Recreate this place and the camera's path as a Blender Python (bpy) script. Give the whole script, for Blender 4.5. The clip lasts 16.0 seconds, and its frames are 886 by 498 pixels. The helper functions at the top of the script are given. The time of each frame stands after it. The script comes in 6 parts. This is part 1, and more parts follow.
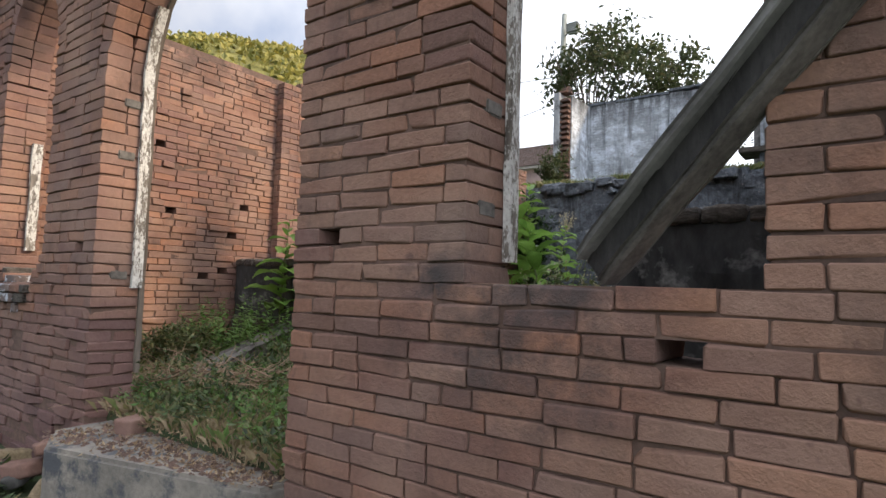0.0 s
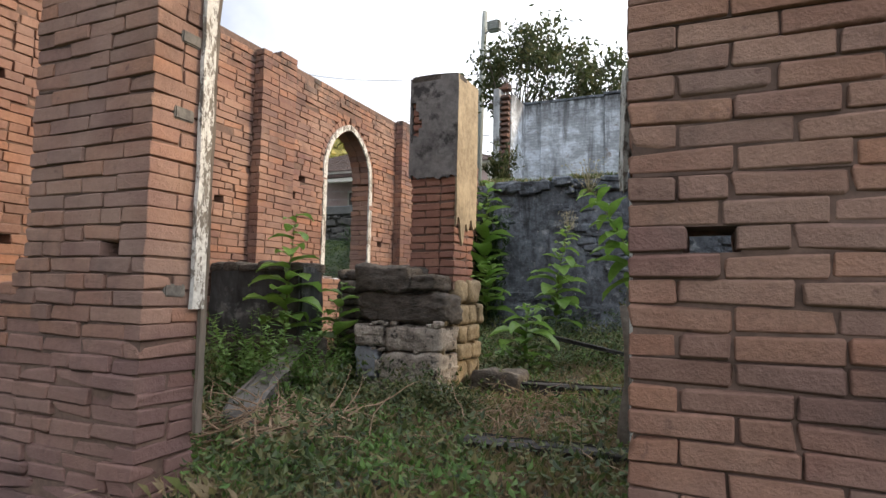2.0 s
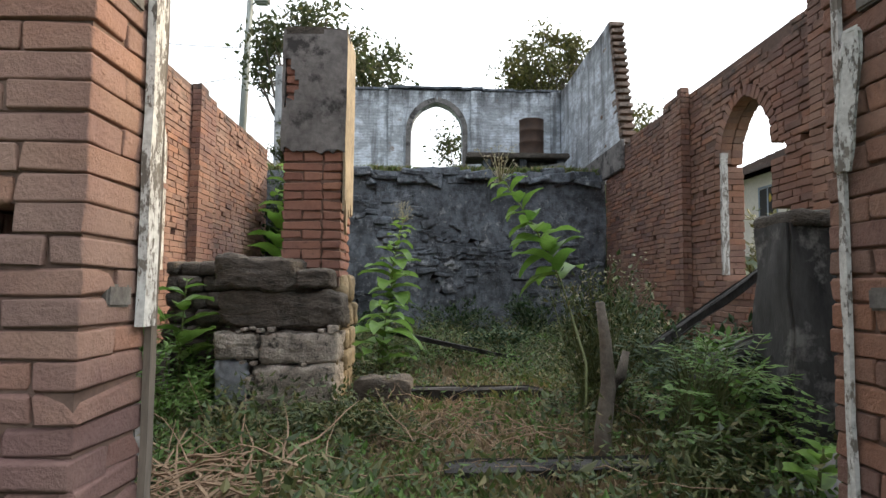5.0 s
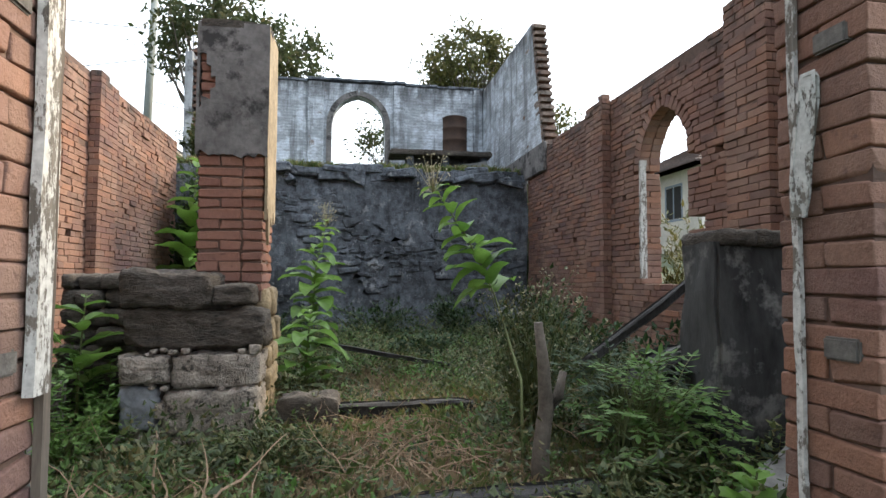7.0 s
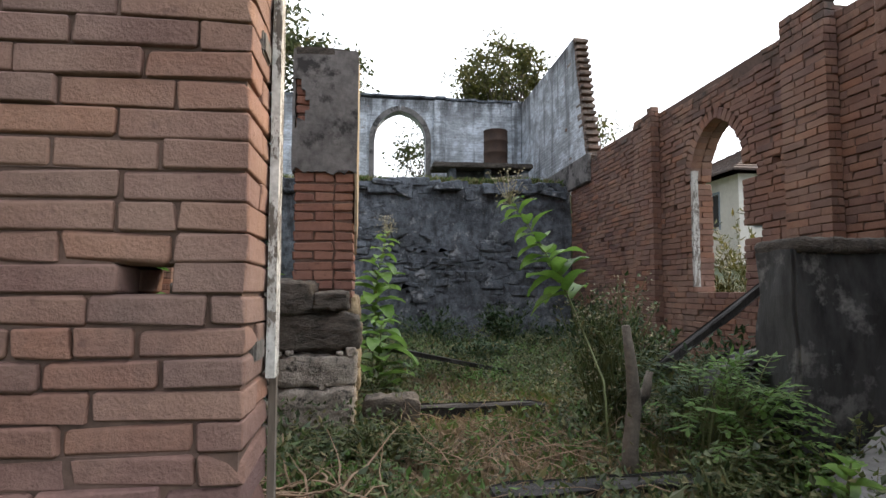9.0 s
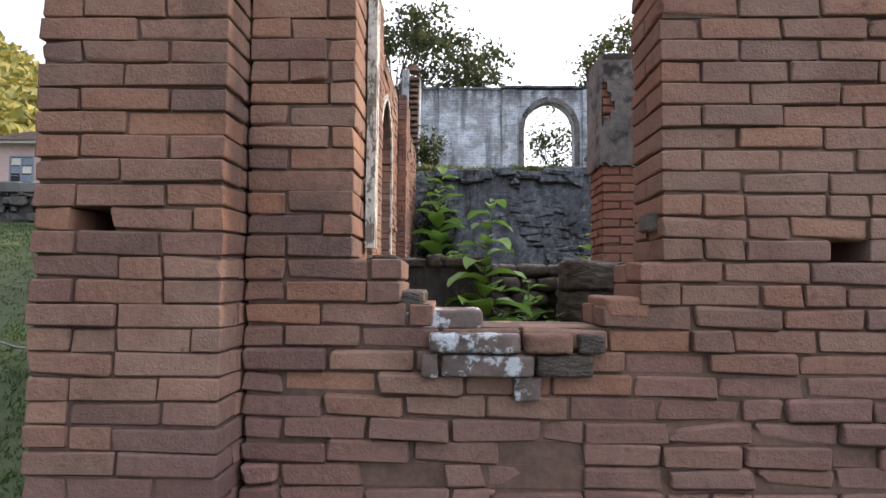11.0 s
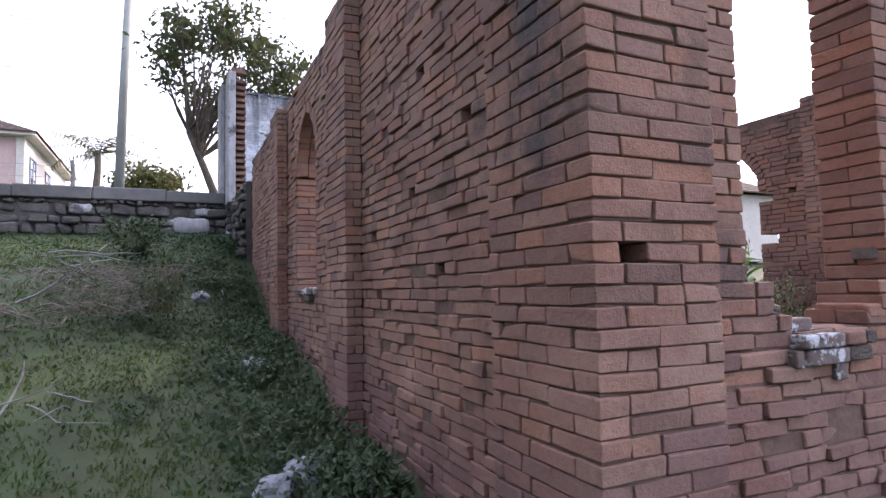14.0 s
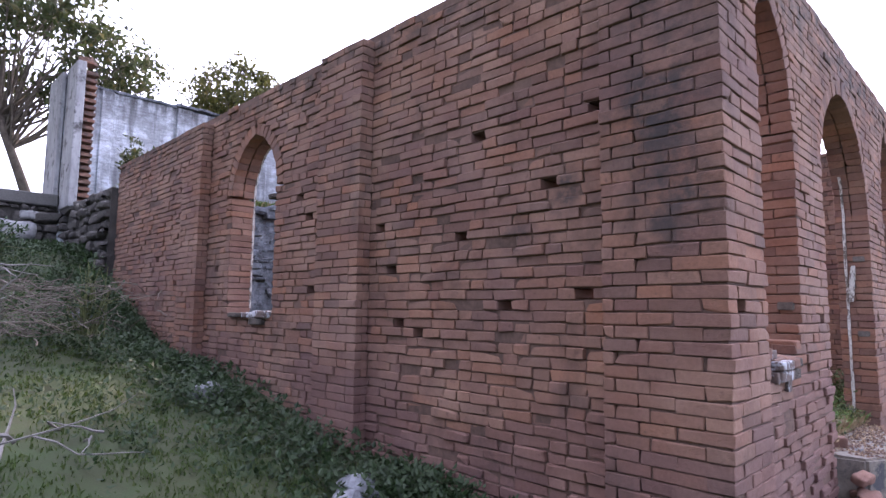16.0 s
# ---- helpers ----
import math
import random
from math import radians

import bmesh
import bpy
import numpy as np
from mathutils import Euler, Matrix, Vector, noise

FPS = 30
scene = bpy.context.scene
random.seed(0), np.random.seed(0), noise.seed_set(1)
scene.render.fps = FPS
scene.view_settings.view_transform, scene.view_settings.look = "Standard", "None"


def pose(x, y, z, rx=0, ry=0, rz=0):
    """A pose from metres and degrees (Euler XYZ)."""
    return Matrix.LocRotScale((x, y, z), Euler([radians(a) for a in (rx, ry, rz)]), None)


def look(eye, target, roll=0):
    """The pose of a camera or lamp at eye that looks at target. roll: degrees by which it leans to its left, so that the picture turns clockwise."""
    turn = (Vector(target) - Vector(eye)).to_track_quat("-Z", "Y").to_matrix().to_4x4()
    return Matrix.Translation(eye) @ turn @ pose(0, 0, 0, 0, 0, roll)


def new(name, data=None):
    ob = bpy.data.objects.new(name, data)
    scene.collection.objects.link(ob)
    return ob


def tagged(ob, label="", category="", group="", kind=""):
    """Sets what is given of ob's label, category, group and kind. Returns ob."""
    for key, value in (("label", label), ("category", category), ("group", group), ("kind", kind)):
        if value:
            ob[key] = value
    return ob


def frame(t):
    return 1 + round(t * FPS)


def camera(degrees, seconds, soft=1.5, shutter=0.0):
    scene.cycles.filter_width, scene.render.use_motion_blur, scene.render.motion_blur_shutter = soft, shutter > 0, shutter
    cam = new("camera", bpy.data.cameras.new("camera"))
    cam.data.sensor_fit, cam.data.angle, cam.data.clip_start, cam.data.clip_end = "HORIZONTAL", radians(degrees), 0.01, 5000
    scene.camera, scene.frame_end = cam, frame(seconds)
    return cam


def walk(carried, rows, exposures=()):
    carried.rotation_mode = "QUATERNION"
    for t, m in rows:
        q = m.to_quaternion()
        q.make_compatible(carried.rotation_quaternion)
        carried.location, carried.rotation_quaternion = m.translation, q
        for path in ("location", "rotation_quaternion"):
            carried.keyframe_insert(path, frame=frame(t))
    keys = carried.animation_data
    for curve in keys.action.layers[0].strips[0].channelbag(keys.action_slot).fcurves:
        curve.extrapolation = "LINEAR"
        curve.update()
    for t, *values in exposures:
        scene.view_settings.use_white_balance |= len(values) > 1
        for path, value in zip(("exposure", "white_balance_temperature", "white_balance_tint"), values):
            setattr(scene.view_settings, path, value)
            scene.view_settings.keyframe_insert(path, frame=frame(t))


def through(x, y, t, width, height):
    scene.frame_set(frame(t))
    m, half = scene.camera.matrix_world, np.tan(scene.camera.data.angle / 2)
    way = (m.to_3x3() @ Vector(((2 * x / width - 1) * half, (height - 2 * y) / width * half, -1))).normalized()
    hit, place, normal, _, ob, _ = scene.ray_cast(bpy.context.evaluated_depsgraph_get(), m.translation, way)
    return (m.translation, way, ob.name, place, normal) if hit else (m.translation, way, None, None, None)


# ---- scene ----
cam = camera(74.0, 16.0)
METRES, EYE, TILT, LEAN, TURN = 10.0, 1.5, 0.0, 0.0, 36.4
ROWS = [
    (0.0, 0.0, 0.0, 0.0, -0.11, 3.78, -1.71),
    (0.5, -0.0475, 0.0312, -0.0051, -1.53, 4.02, -1.75),
    (1.0, -0.0852, 0.0598, 0.0009, -3.89, 3.73, -1.54),
    (1.5, -0.1155, 0.085, 0.0056, -7.42, 3.74, -1.43),
    (2.0, -0.1459, 0.1023, 0.0045, -12.3, 3.99, -1.16),
    (2.5, -0.167, 0.1201, 0.0047, -15.98, 3.51, -1.04),
    (3.0, -0.1803, 0.1442, 0.0051, -20.26, 3.22, -0.98),
    (3.5, -0.1939, 0.1634, 0.0061, -23.06, 3.02, -1.01),
    (4.0, -0.2102, 0.1823, 0.0044, -29.28, 3.72, -0.86),
    (6.5, -0.2333, 0.2261, 0.0093, -44.06, 3.62, -0.27),
    (7.0, -0.2275, 0.2254, 0.0193, -45.92, 3.01, -0.24),
    (7.5, -0.2235, 0.2239, 0.0257, -46.08, 2.8, -0.29),
    (8.0, -0.2237, 0.2249, 0.0245, -46.04, 3.06, 0.01),
    (8.5, -0.2378, 0.2292, 0.0202, -45.84, 3.81, 0.21),
    (9.0, -0.2711, 0.2338, 0.0164, -43.37, 4.1, -0.07),
    (9.5, -0.3075, 0.2414, 0.012, -37.27, 4.09, -0.81),
    (10.0, -0.3521, 0.2587, 0.0092, -33.09, 3.73, -1.17),
    (12.5, -0.5335, 0.3591, 0.0137, -46.55, 2.19, 0.84),
    (13.0, -0.5619, 0.3876, 0.0162, -52.3, 3.35, 1.04),
    (13.5, -0.5904, 0.4205, 0.0154, -56.74, 3.53, 1.19),
    (14.0, -0.6163, 0.4541, 0.0157, -61.06, 3.79, 1.19),
    (14.5, -0.6374, 0.4895, 0.0188, -66.35, 3.78, 1.44),
    (15.0, -0.6663, 0.5237, 0.0201, -73.0, 3.55, 0.99),
    (15.5, -0.693, 0.5569, 0.0213, -78.58, 4.47, -0.3),
    (16.0, -0.7234, 0.5913, 0.0228, -81.37, 5.86, -0.69),
]
walk(cam, [(t, pose(0, 0, EYE, TILT, LEAN, TURN) @ pose(METRES * x, METRES * y, METRES * z, 90 + pitch, roll, yaw)) for t, x, y, z, yaw, pitch, roll in ROWS],
     exposures=[(0.0, 0.0, 5950, 13), (4.0, 0.15, 6150, 10), (7.0, 0.42, 5800, 8), (9.5, 0.2, 6050, 13), (12.5, 0.32, 5700, 20), (16.0, 0.8, 5500, 33)])

# ---- world, sun ----
world = bpy.data.worlds.new("sky")
scene.world = world
world.use_nodes = True
wn, wl = world.node_tree.nodes, world.node_tree.links
sky = wn.new("ShaderNodeTexSky")
sky.sky_type, sky.sun_disc = 'NISHITA', False
SUN_EL, SUN_AZ = 27.0, 66.0          # azimuth from +y towards +x
sky.sun_elevation, sky.sun_rotation = radians(SUN_EL), radians(SUN_AZ)
sky.dust_density, sky.ozone_density = 0.4, 4.0
wgeo = wn.new("ShaderNodeTexCoord")
wnoise = wn.new("ShaderNodeTexNoise")
wnoise.inputs["Scale"].default_value, wnoise.inputs["Detail"].default_value = 2.2, 6.0
wramp = wn.new("ShaderNodeValToRGB")
wramp.color_ramp.elements[0].position, wramp.color_ramp.elements[1].position = 0.42, 0.53
wramp.color_ramp.elements[0].color = (0.5, 0.5, 0.5, 1)      # thin haze in the gaps
wmix = wn.new("ShaderNodeMixRGB")
cover_up = wn.new("ShaderNodeMapRange")            # no gaps in the cloud on the sun's side
cover_up.interpolation_type = 'SMOOTHSTEP'
cover_up.inputs["From Min"].default_value, cover_up.inputs["From Max"].default_value = -0.35, 0.05
sunward = wn.new("ShaderNodeVectorMath")          # clouds are brighter towards the sun
sunward.operation = 'DOT_PRODUCT'
glow = wn.new("ShaderNodeMapRange")
glow.interpolation_type = 'SMOOTHSTEP'
for k, val in zip(("From Min", "From Max", "To Min", "To Max"), (-0.6, 0.9, 4.4, 16.0)):
    glow.inputs[k].default_value = val
wl.new(sunward.outputs["Value"], glow.inputs["Value"])
wl.new(sunward.outputs["Value"], cover_up.inputs["Value"])
wl.new(glow.outputs["Result"], wmix.inputs["Color2"])
wl.new(wgeo.outputs["Generated"], wnoise.inputs["Vector"])
wl.new(wnoise.outputs["Fac"], wramp.inputs["Fac"])
most = wn.new("ShaderNodeMath")
most.operation = 'MAXIMUM'
wl.new(wramp.outputs["Color"], most.inputs[0])
wl.new(cover_up.outputs["Result"], most.inputs[1])
wl.new(most.outputs[0], wmix.inputs["Fac"])
wl.new(sky.outputs["Color"], wmix.inputs["Color1"])
wl.new(wmix.outputs["Color"], wn["Background"].inputs["Color"])
wn["Background"].inputs["Strength"].default_value = 0.15
sun = new("sun", bpy.data.lights.new("sun", 'SUN'))
sun.data.energy, sun.data.angle, sun.data.color = 4.3, radians(11), (1.0, 0.75, 0.46)
sd = Vector((math.sin(radians(SUN_AZ)) * math.cos(radians(SUN_EL)), math.cos(radians(SUN_AZ)) * math.cos(radians(SUN_EL)), math.sin(radians(SUN_EL))))
sunward.inputs[1].default_value = sd
wl.new(wgeo.outputs["Generated"], sunward.inputs[0])
sun.matrix_world = look(sd * 60, (0, 0, 0))

# ---- materials ----
class Nodes:
    """Short notation for a node material."""
    def __init__(self, name, rough=0.9, metal=0.0):
        self.mat = bpy.data.materials.new(name)
        self.mat.use_nodes = True
        self.nodes, self.links = self.mat.node_tree.nodes, self.mat.node_tree.links
        self.bsdf = self.nodes["Principled BSDF"]
        self.bsdf.inputs["Roughness"].default_value = rough
        self.bsdf.inputs["Metallic"].default_value = metal
        self.pos = self.nodes.new("ShaderNodeNewGeometry").outputs["Position"]

    def put(self, value, socket):
        if hasattr(value, "is_linked"):
            self.links.new(value, socket)
        else:
            socket.default_value = value

    def noise(self, scale, detail=4.0, rough=0.6, stretch=None, vec=None):
        n = self.nodes.new("ShaderNodeTexNoise")
        n.inputs["Scale"].default_value, n.inputs["Detail"].default_value, n.inputs["Roughness"].default_value = scale, detail, rough
        v = vec or self.pos
        if stretch:
            m = self.nodes.new("ShaderNodeMapping")
            m.inputs["Scale"].default_value = stretch
            self.links.new(v, m.inputs["Vector"])
            v = m.outputs["Vector"]
        self.links.new(v, n.inputs["Vector"])
        return n.outputs["Fac"]

    def ramp(self, fac, *stops):
        r = self.nodes.new("ShaderNodeValToRGB")
        el = r.color_ramp.elements
        while len(el) < len(stops):
            el.new(0.5)
        for e, (p, c) in zip(el, stops):
            e.position = p
            e.color = (*c, 1) if not isinstance(c, (int, float)) else (c, c, c, 1)
        self.put(fac, r.inputs["Fac"])
        return r.outputs["Color"]

    def mix(self, fac, a, b, how='MIX'):
        m = self.nodes.new("ShaderNodeMixRGB")
        m.blend_type = how
        for v, k in ((fac, "Fac"), (a, "Color1"), (b, "Color2")):
            self.put((*v, 1) if isinstance(v, tuple) and len(v) == 3 else v, m.inputs[k])
        return m.outputs["Color"]

    def math(self, op, a, b=0.0):
        m = self.nodes.new("ShaderNodeMath")
        m.operation = op
        self.put(a, m.inputs[0]), self.put(b, m.inputs[1])
        return m.outputs[0]

    def piece(self):
        """One number a piece, for pieces that are objects and for joined ones."""
        a = self.nodes.new("ShaderNodeObjectInfo").outputs["Random"]
        b = self.nodes.new("ShaderNodeNewGeometry").outputs["Random Per Island"]
        return self.math('FRACT', self.math('ADD', a, b))

    def height(self):
        s = self.nodes.new("ShaderNodeSeparateXYZ")
        self.links.new(self.pos, s.inputs[0])
        return s.outputs["Z"]

    def done(self, colour, bump=None, strength=0.4, dist=0.01, rough=None):
        self.put((*colour, 1) if isinstance(colour, tuple) else colour, self.bsdf.inputs["Base Color"])
        if bump is not None:
            b = self.nodes.new("ShaderNodeBump")
            b.inputs["Strength"].default_value, b.inputs["Distance"].default_value = strength, dist
            self.put(bump, b.inputs["Height"])
            self.links.new(b.outputs[0], self.bsdf.inputs["Normal"])
        if rough is not None:
            self.put(rough, self.bsdf.inputs["Roughness"])
        return self.mat


# soot and water stains on the brickwork: centre, reach, strength
STAINS = [((-0.85, 1.62, 1.40), 0.55, 0.75), ((-6.47, 1.78, 2.78), 0.42, 0.95), ((-6.47, 1.74, 2.30), 0.36, 0.9), ((-6.4, 2.42, 2.45), 0.22, 0.9), ((-6.4, 2.8, 2.2), 0.2, 0.8), ((-6.47, 1.7, 3.4), 0.6, 0.7),
          ((-1.25, 1.6, 1.52), 0.16, 0.9), ((-5.2, 1.6, 1.45), 0.35, 0.6), ((0.27, 3.6, 2.4), 0.9, 0.6), ((-5.7, 1.7, 1.75), 0.3, 0.6)]


def brick_material(name, tones, soot=0.58, pale=0.34):
    n = Nodes(name, 0.92)
    p = n.piece()
    col = n.ramp(p, *[(i / (len(tones) - 1), c) for i, c in enumerate(tones)])
    grain = n.noise(45, 6, 0.7)
    col = n.mix(0.55, col, n.ramp(grain, (0.3, 0.35), (0.7, 0.75)), 'OVERLAY')
    area = n.noise(0.55, 4, 0.6)
    col = n.mix(n.ramp(area, (0.40, 0.0), (0.62, 0.22)), col, (0.31, 0.155, 0.085))
    col = n.mix(n.ramp(n.noise(0.8, 4, 0.6, (1, 1, 1.5)), (0.48, 0.0), (0.66, 0.45)), col, (0.155, 0.09, 0.085))
    patch = n.noise(1.3, 5, 0.6)
    col = n.mix(n.ramp(patch, (0.45, 0.0), (0.75, pale)), col, (0.50, 0.36, 0.27))
    dirt = n.noise(2.6, 7, 0.65, (1, 1, 0.6))
    col = n.mix(n.ramp(dirt, (0.55, 0.0), (0.72, soot)), col, (0.055, 0.042, 0.038))
    spots = n.noise(19, 3, 0.5)
    col = n.mix(n.ramp(spots, (0.66, 0.0), (0.74, 0.55)), col, (0.10, 0.055, 0.045))
    blot = n.ramp(n.noise(6.0, 6, 0.7), (0.38, 0.0), (0.60, 1.0))
    for at, reach, amount in STAINS:
        d = n.nodes.new("ShaderNodeVectorMath")
        d.operation = 'DISTANCE'
        n.links.new(n.pos, d.inputs[0])
        d.inputs[1].default_value = at
        near = n.ramp(n.math('DIVIDE', d.outputs["Value"], reach), (0.35, amount), (1.0, 0.0))
        col = n.mix(n.math('MULTIPLY', near, blot), col, (0.05, 0.042, 0.042))
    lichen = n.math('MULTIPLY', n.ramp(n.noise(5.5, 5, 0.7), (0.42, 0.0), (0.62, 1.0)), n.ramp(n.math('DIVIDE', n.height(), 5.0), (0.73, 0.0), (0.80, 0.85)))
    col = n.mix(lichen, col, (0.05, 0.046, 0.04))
    fine = n.noise(120, 3, 0.6)
    dents = n.mix(0.45, n.noise(13, 4, 0.55), n.mix(0.5, grain, fine))
    return n.done(col, dents, 0.9, 0.018)


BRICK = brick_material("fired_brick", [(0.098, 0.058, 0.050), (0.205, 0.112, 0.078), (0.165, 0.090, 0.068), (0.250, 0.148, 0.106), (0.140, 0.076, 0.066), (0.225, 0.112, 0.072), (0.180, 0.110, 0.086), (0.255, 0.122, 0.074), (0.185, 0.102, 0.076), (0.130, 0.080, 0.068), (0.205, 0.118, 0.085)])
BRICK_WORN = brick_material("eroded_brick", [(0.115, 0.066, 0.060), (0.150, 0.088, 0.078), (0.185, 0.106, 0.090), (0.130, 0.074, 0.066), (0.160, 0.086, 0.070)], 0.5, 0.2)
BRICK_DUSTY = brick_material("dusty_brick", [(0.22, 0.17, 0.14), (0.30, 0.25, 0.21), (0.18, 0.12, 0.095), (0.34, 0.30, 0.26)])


def plain_noise(name, dark, light, scale, rough=0.9, fine=60, strength=0.5, dist=0.01, stretch=None, extra=None):
    n = Nodes(name, rough)
    a, b = n.noise(scale, 6, 0.65, stretch), n.noise(fine, 5, 0.65, stretch)
    col = n.ramp(n.mix(0.4, a, b), (0.33, dark), (0.67, light))
    if extra:
        col = n.mix(n.ramp(n.noise(extra[0], 5, 0.7), (extra[1], 0.0), (extra[2], 1.0)), col, extra[3])
    return n.done(col, n.mix(0.5, a, b), strength, dist)


def flaked_paint(name):
    """Old white paint that has come off the wood in flakes."""
    n = Nodes(name, 0.85)
    wood = n.ramp(n.noise(30, 5, 0.7, (1, 1, 0.1)), (0.3, (0.07, 0.06, 0.05)), (0.7, (0.27, 0.24, 0.20)))
    paint = n.ramp(n.noise(50, 4), (0.3, (0.42, 0.41, 0.38)), (0.7, (0.68, 0.67, 0.63)))
    edge = n.mix(0.35, n.noise(16, 6, 0.75, (1, 1, 0.35)), n.noise(70, 4, 0.7, (1, 1, 0.5)))
    mask = n.ramp(edge, (0.47, 0.0), (0.51, 1.0))
    return n.done(n.mix(mask, wood, paint), mask, 0.6, 0.004)


def old_whitewash(name):
    n = Nodes(name, 0.9)
    col = n.ramp(n.noise(7, 6, 0.7), (0.3, (0.50, 0.55, 0.61)), (0.7, (0.76, 0.81, 0.87)))
    col = n.mix(n.ramp(n.noise(1.6, 7, 0.72, (1, 1, 1.6)), (0.43, 0.0), (0.56, 0.75)), col, (0.25, 0.265, 0.28))
    col = n.mix(n.ramp(n.noise(5.0, 6, 0.75, (1, 1, 2.6)), (0.52, 0.0), (0.62, 0.6)), col, (0.20, 0.21, 0.22))
    col = n.mix(n.ramp(n.noise(3.2, 6, 0.7, (1, 1, 0.10)), (0.50, 0.0), (0.63, 0.75)), col, (0.11, 0.115, 0.12))
    top = n.math('MULTIPLY', n.ramp(n.noise(2.2, 6, 0.7, (1, 1, 0.35)), (0.40, 0.0), (0.55, 1.0)), n.ramp(n.math('DIVIDE', n.height(), 10.0), (0.59, 0.0), (0.65, 0.9)))
    col = n.mix(top, col, (0.05, 0.05, 0.05))
    col = n.mix(n.ramp(n.noise(2.7, 7, 0.75), (0.62, 0.0), (0.66, 0.8)), col, (0.20, 0.15, 0.12))
    course = n.math('SINE', n.math('MULTIPLY', n.math('ADD', n.height(), n.math('MULTIPLY', n.noise(2.0, 2), 0.02)), 2 * math.pi / 0.072))
    rough = n.mix(0.5, n.noise(9, 5, 0.7, (1, 1, 3)), n.noise(60, 4))
    return n.done(col, n.mix(0.25, rough, n.ramp(course, (0.0, 0.0), (0.35, 1.0))), 0.7, 0.02)


def soot_stone(name):
    n = Nodes(name, 0.9)
    col = n.ramp(n.noise(1.0, 7, 0.72), (0.34, (0.045, 0.053, 0.066)), (0.66, (0.235, 0.265, 0.305)))
    col = n.mix(n.ramp(n.piece(), (0.0, 0.0), (1.0, 0.40)), col, (0.15, 0.162, 0.175))
    col = n.mix(n.ramp(n.noise(7, 6, 0.7), (0.42, 0.0), (0.62, 0.75)), col, (0.026, 0.028, 0.031))
    col = n.mix(n.ramp(n.noise(2.4, 7, 0.75), (0.57, 0.0), (0.64, 0.85)), col, (0.34, 0.355, 0.365))
    col = n.mix(n.ramp(n.noise(16, 5, 0.7), (0.62, 0.0), (0.68, 0.7)), col, (0.38, 0.38, 0.36))
    col = n.mix(n.ramp(n.noise(3.1, 5, 0.7, (1, 1, 0.12)), (0.54, 0.0), (0.64, 0.7)), col, (0.016, 0.016, 0.017))
    return n.done(col, n.mix(0.5, n.noise(6, 6, 0.7), n.noise(30, 5, 0.7)), 1.0, 0.06)


WHITEWASH = old_whitewash("stained_whitewash")
SOOT_STONE = soot_stone("sooted_rubble")
FLAKED = flaked_paint("flaked_white_timber")
MORTAR = plain_noise("lime_mortar", (0.045, 0.028, 0.022), (0.19, 0.12, 0.09), 1.6, fine=25)
GRASS_EARTH = plain_noise("grassy_earth", (0.020, 0.030, 0.010), (0.048, 0.060, 0.020), 1.1, extra=(2.5, 0.45, 0.62, (0.032, 0.055, 0.014)))
CONCRETE = plain_noise("worn_concrete", (0.10, 0.092, 0.082), (0.30, 0.27, 0.225), 3.0, fine=22, strength=0.8, dist=0.02, extra=(4.5, 0.50, 0.60, (0.075, 0.078, 0.085)))
PLASTER_PALE = plain_noise("pale_grey_plaster", (0.16, 0.165, 0.17), (0.48, 0.49, 0.50), 1.6, fine=14, strength=0.8, dist=0.02, stretch=(1, 1, 0.3), extra=(2.8, 0.54, 0.64, (0.09, 0.09, 0.09)))
PLASTER = plain_noise("grey_plaster", (0.052, 0.050, 0.049), (0.25, 0.235, 0.225), 2.2, fine=16, strength=0.8, dist=0.02, extra=(3.6, 0.52, 0.60, (0.04, 0.038, 0.037)))
STONE = plain_noise("granite_block", (0.095, 0.085, 0.074), (0.54, 0.475, 0.40), 9.0, fine=70, strength=1.0, dist=0.035, extra=(14, 0.56, 0.64, (0.05, 0.045, 0.04)))
WOOD = plain_noise("weathered_timber", (0.045, 0.036, 0.028), (0.20, 0.165, 0.13), 7.0, fine=40, stretch=(1, 1, 0.15))
MORTAR_GREY = plain_noise("grey_mortar", (0.028, 0.027, 0.025), (0.10, 0.095, 0.086), 3.0)
CONCRETE_DARK = plain_noise("dark_concrete", (0.07, 0.07, 0.068), (0.19, 0.19, 0.18), 1.5)
CHAR = plain_noise("charred_timber", (0.012, 0.012, 0.012), (0.075, 0.07, 0.066), 9.0, fine=50, stretch=(1, 1, 0.3), strength=0.8, dist=0.02)
GREYWOOD = plain_noise("silvered_timber", (0.0936, 0.09, 0.084), (0.288, 0.281, 0.268), 9.0, fine=55, stretch=(0.36, 0.375, 0.4), strength=0.7)
DRYTWIG = plain_noise("dry_twigs", (0.16, 0.10, 0.06), (0.40, 0.29, 0.19), 6.0)
BARK = plain_noise("bark", (0.06, 0.05, 0.04), (0.21, 0.18, 0.145), 8.0, fine=40, strength=0.8)
RUST = plain_noise("rusty_steel", (0.0225, 0.013, 0.009), (0.08, 0.0425, 0.025), 4.0, rough=0.75)
POLE = plain_noise("pole_concrete", (0.22, 0.24, 0.22), (0.36, 0.38, 0.35), 3.0)
STEEL = plain_noise("grey_steel", (0.25, 0.25, 0.25), (0.4, 0.4, 0.4), 5.0, rough=0.5)
PINK = plain_noise("pink_limewash", (0.42, 0.30, 0.28), (0.60, 0.46, 0.43), 0.6, fine=6)
CREAM = plain_noise("cream_limewash", (0.5, 0.47, 0.42), (0.72, 0.69, 0.63), 0.7, fine=6)
WHITE = plain_noise("white_paint", (0.6, 0.6, 0.58), (0.82, 0.82, 0.8), 1.5)
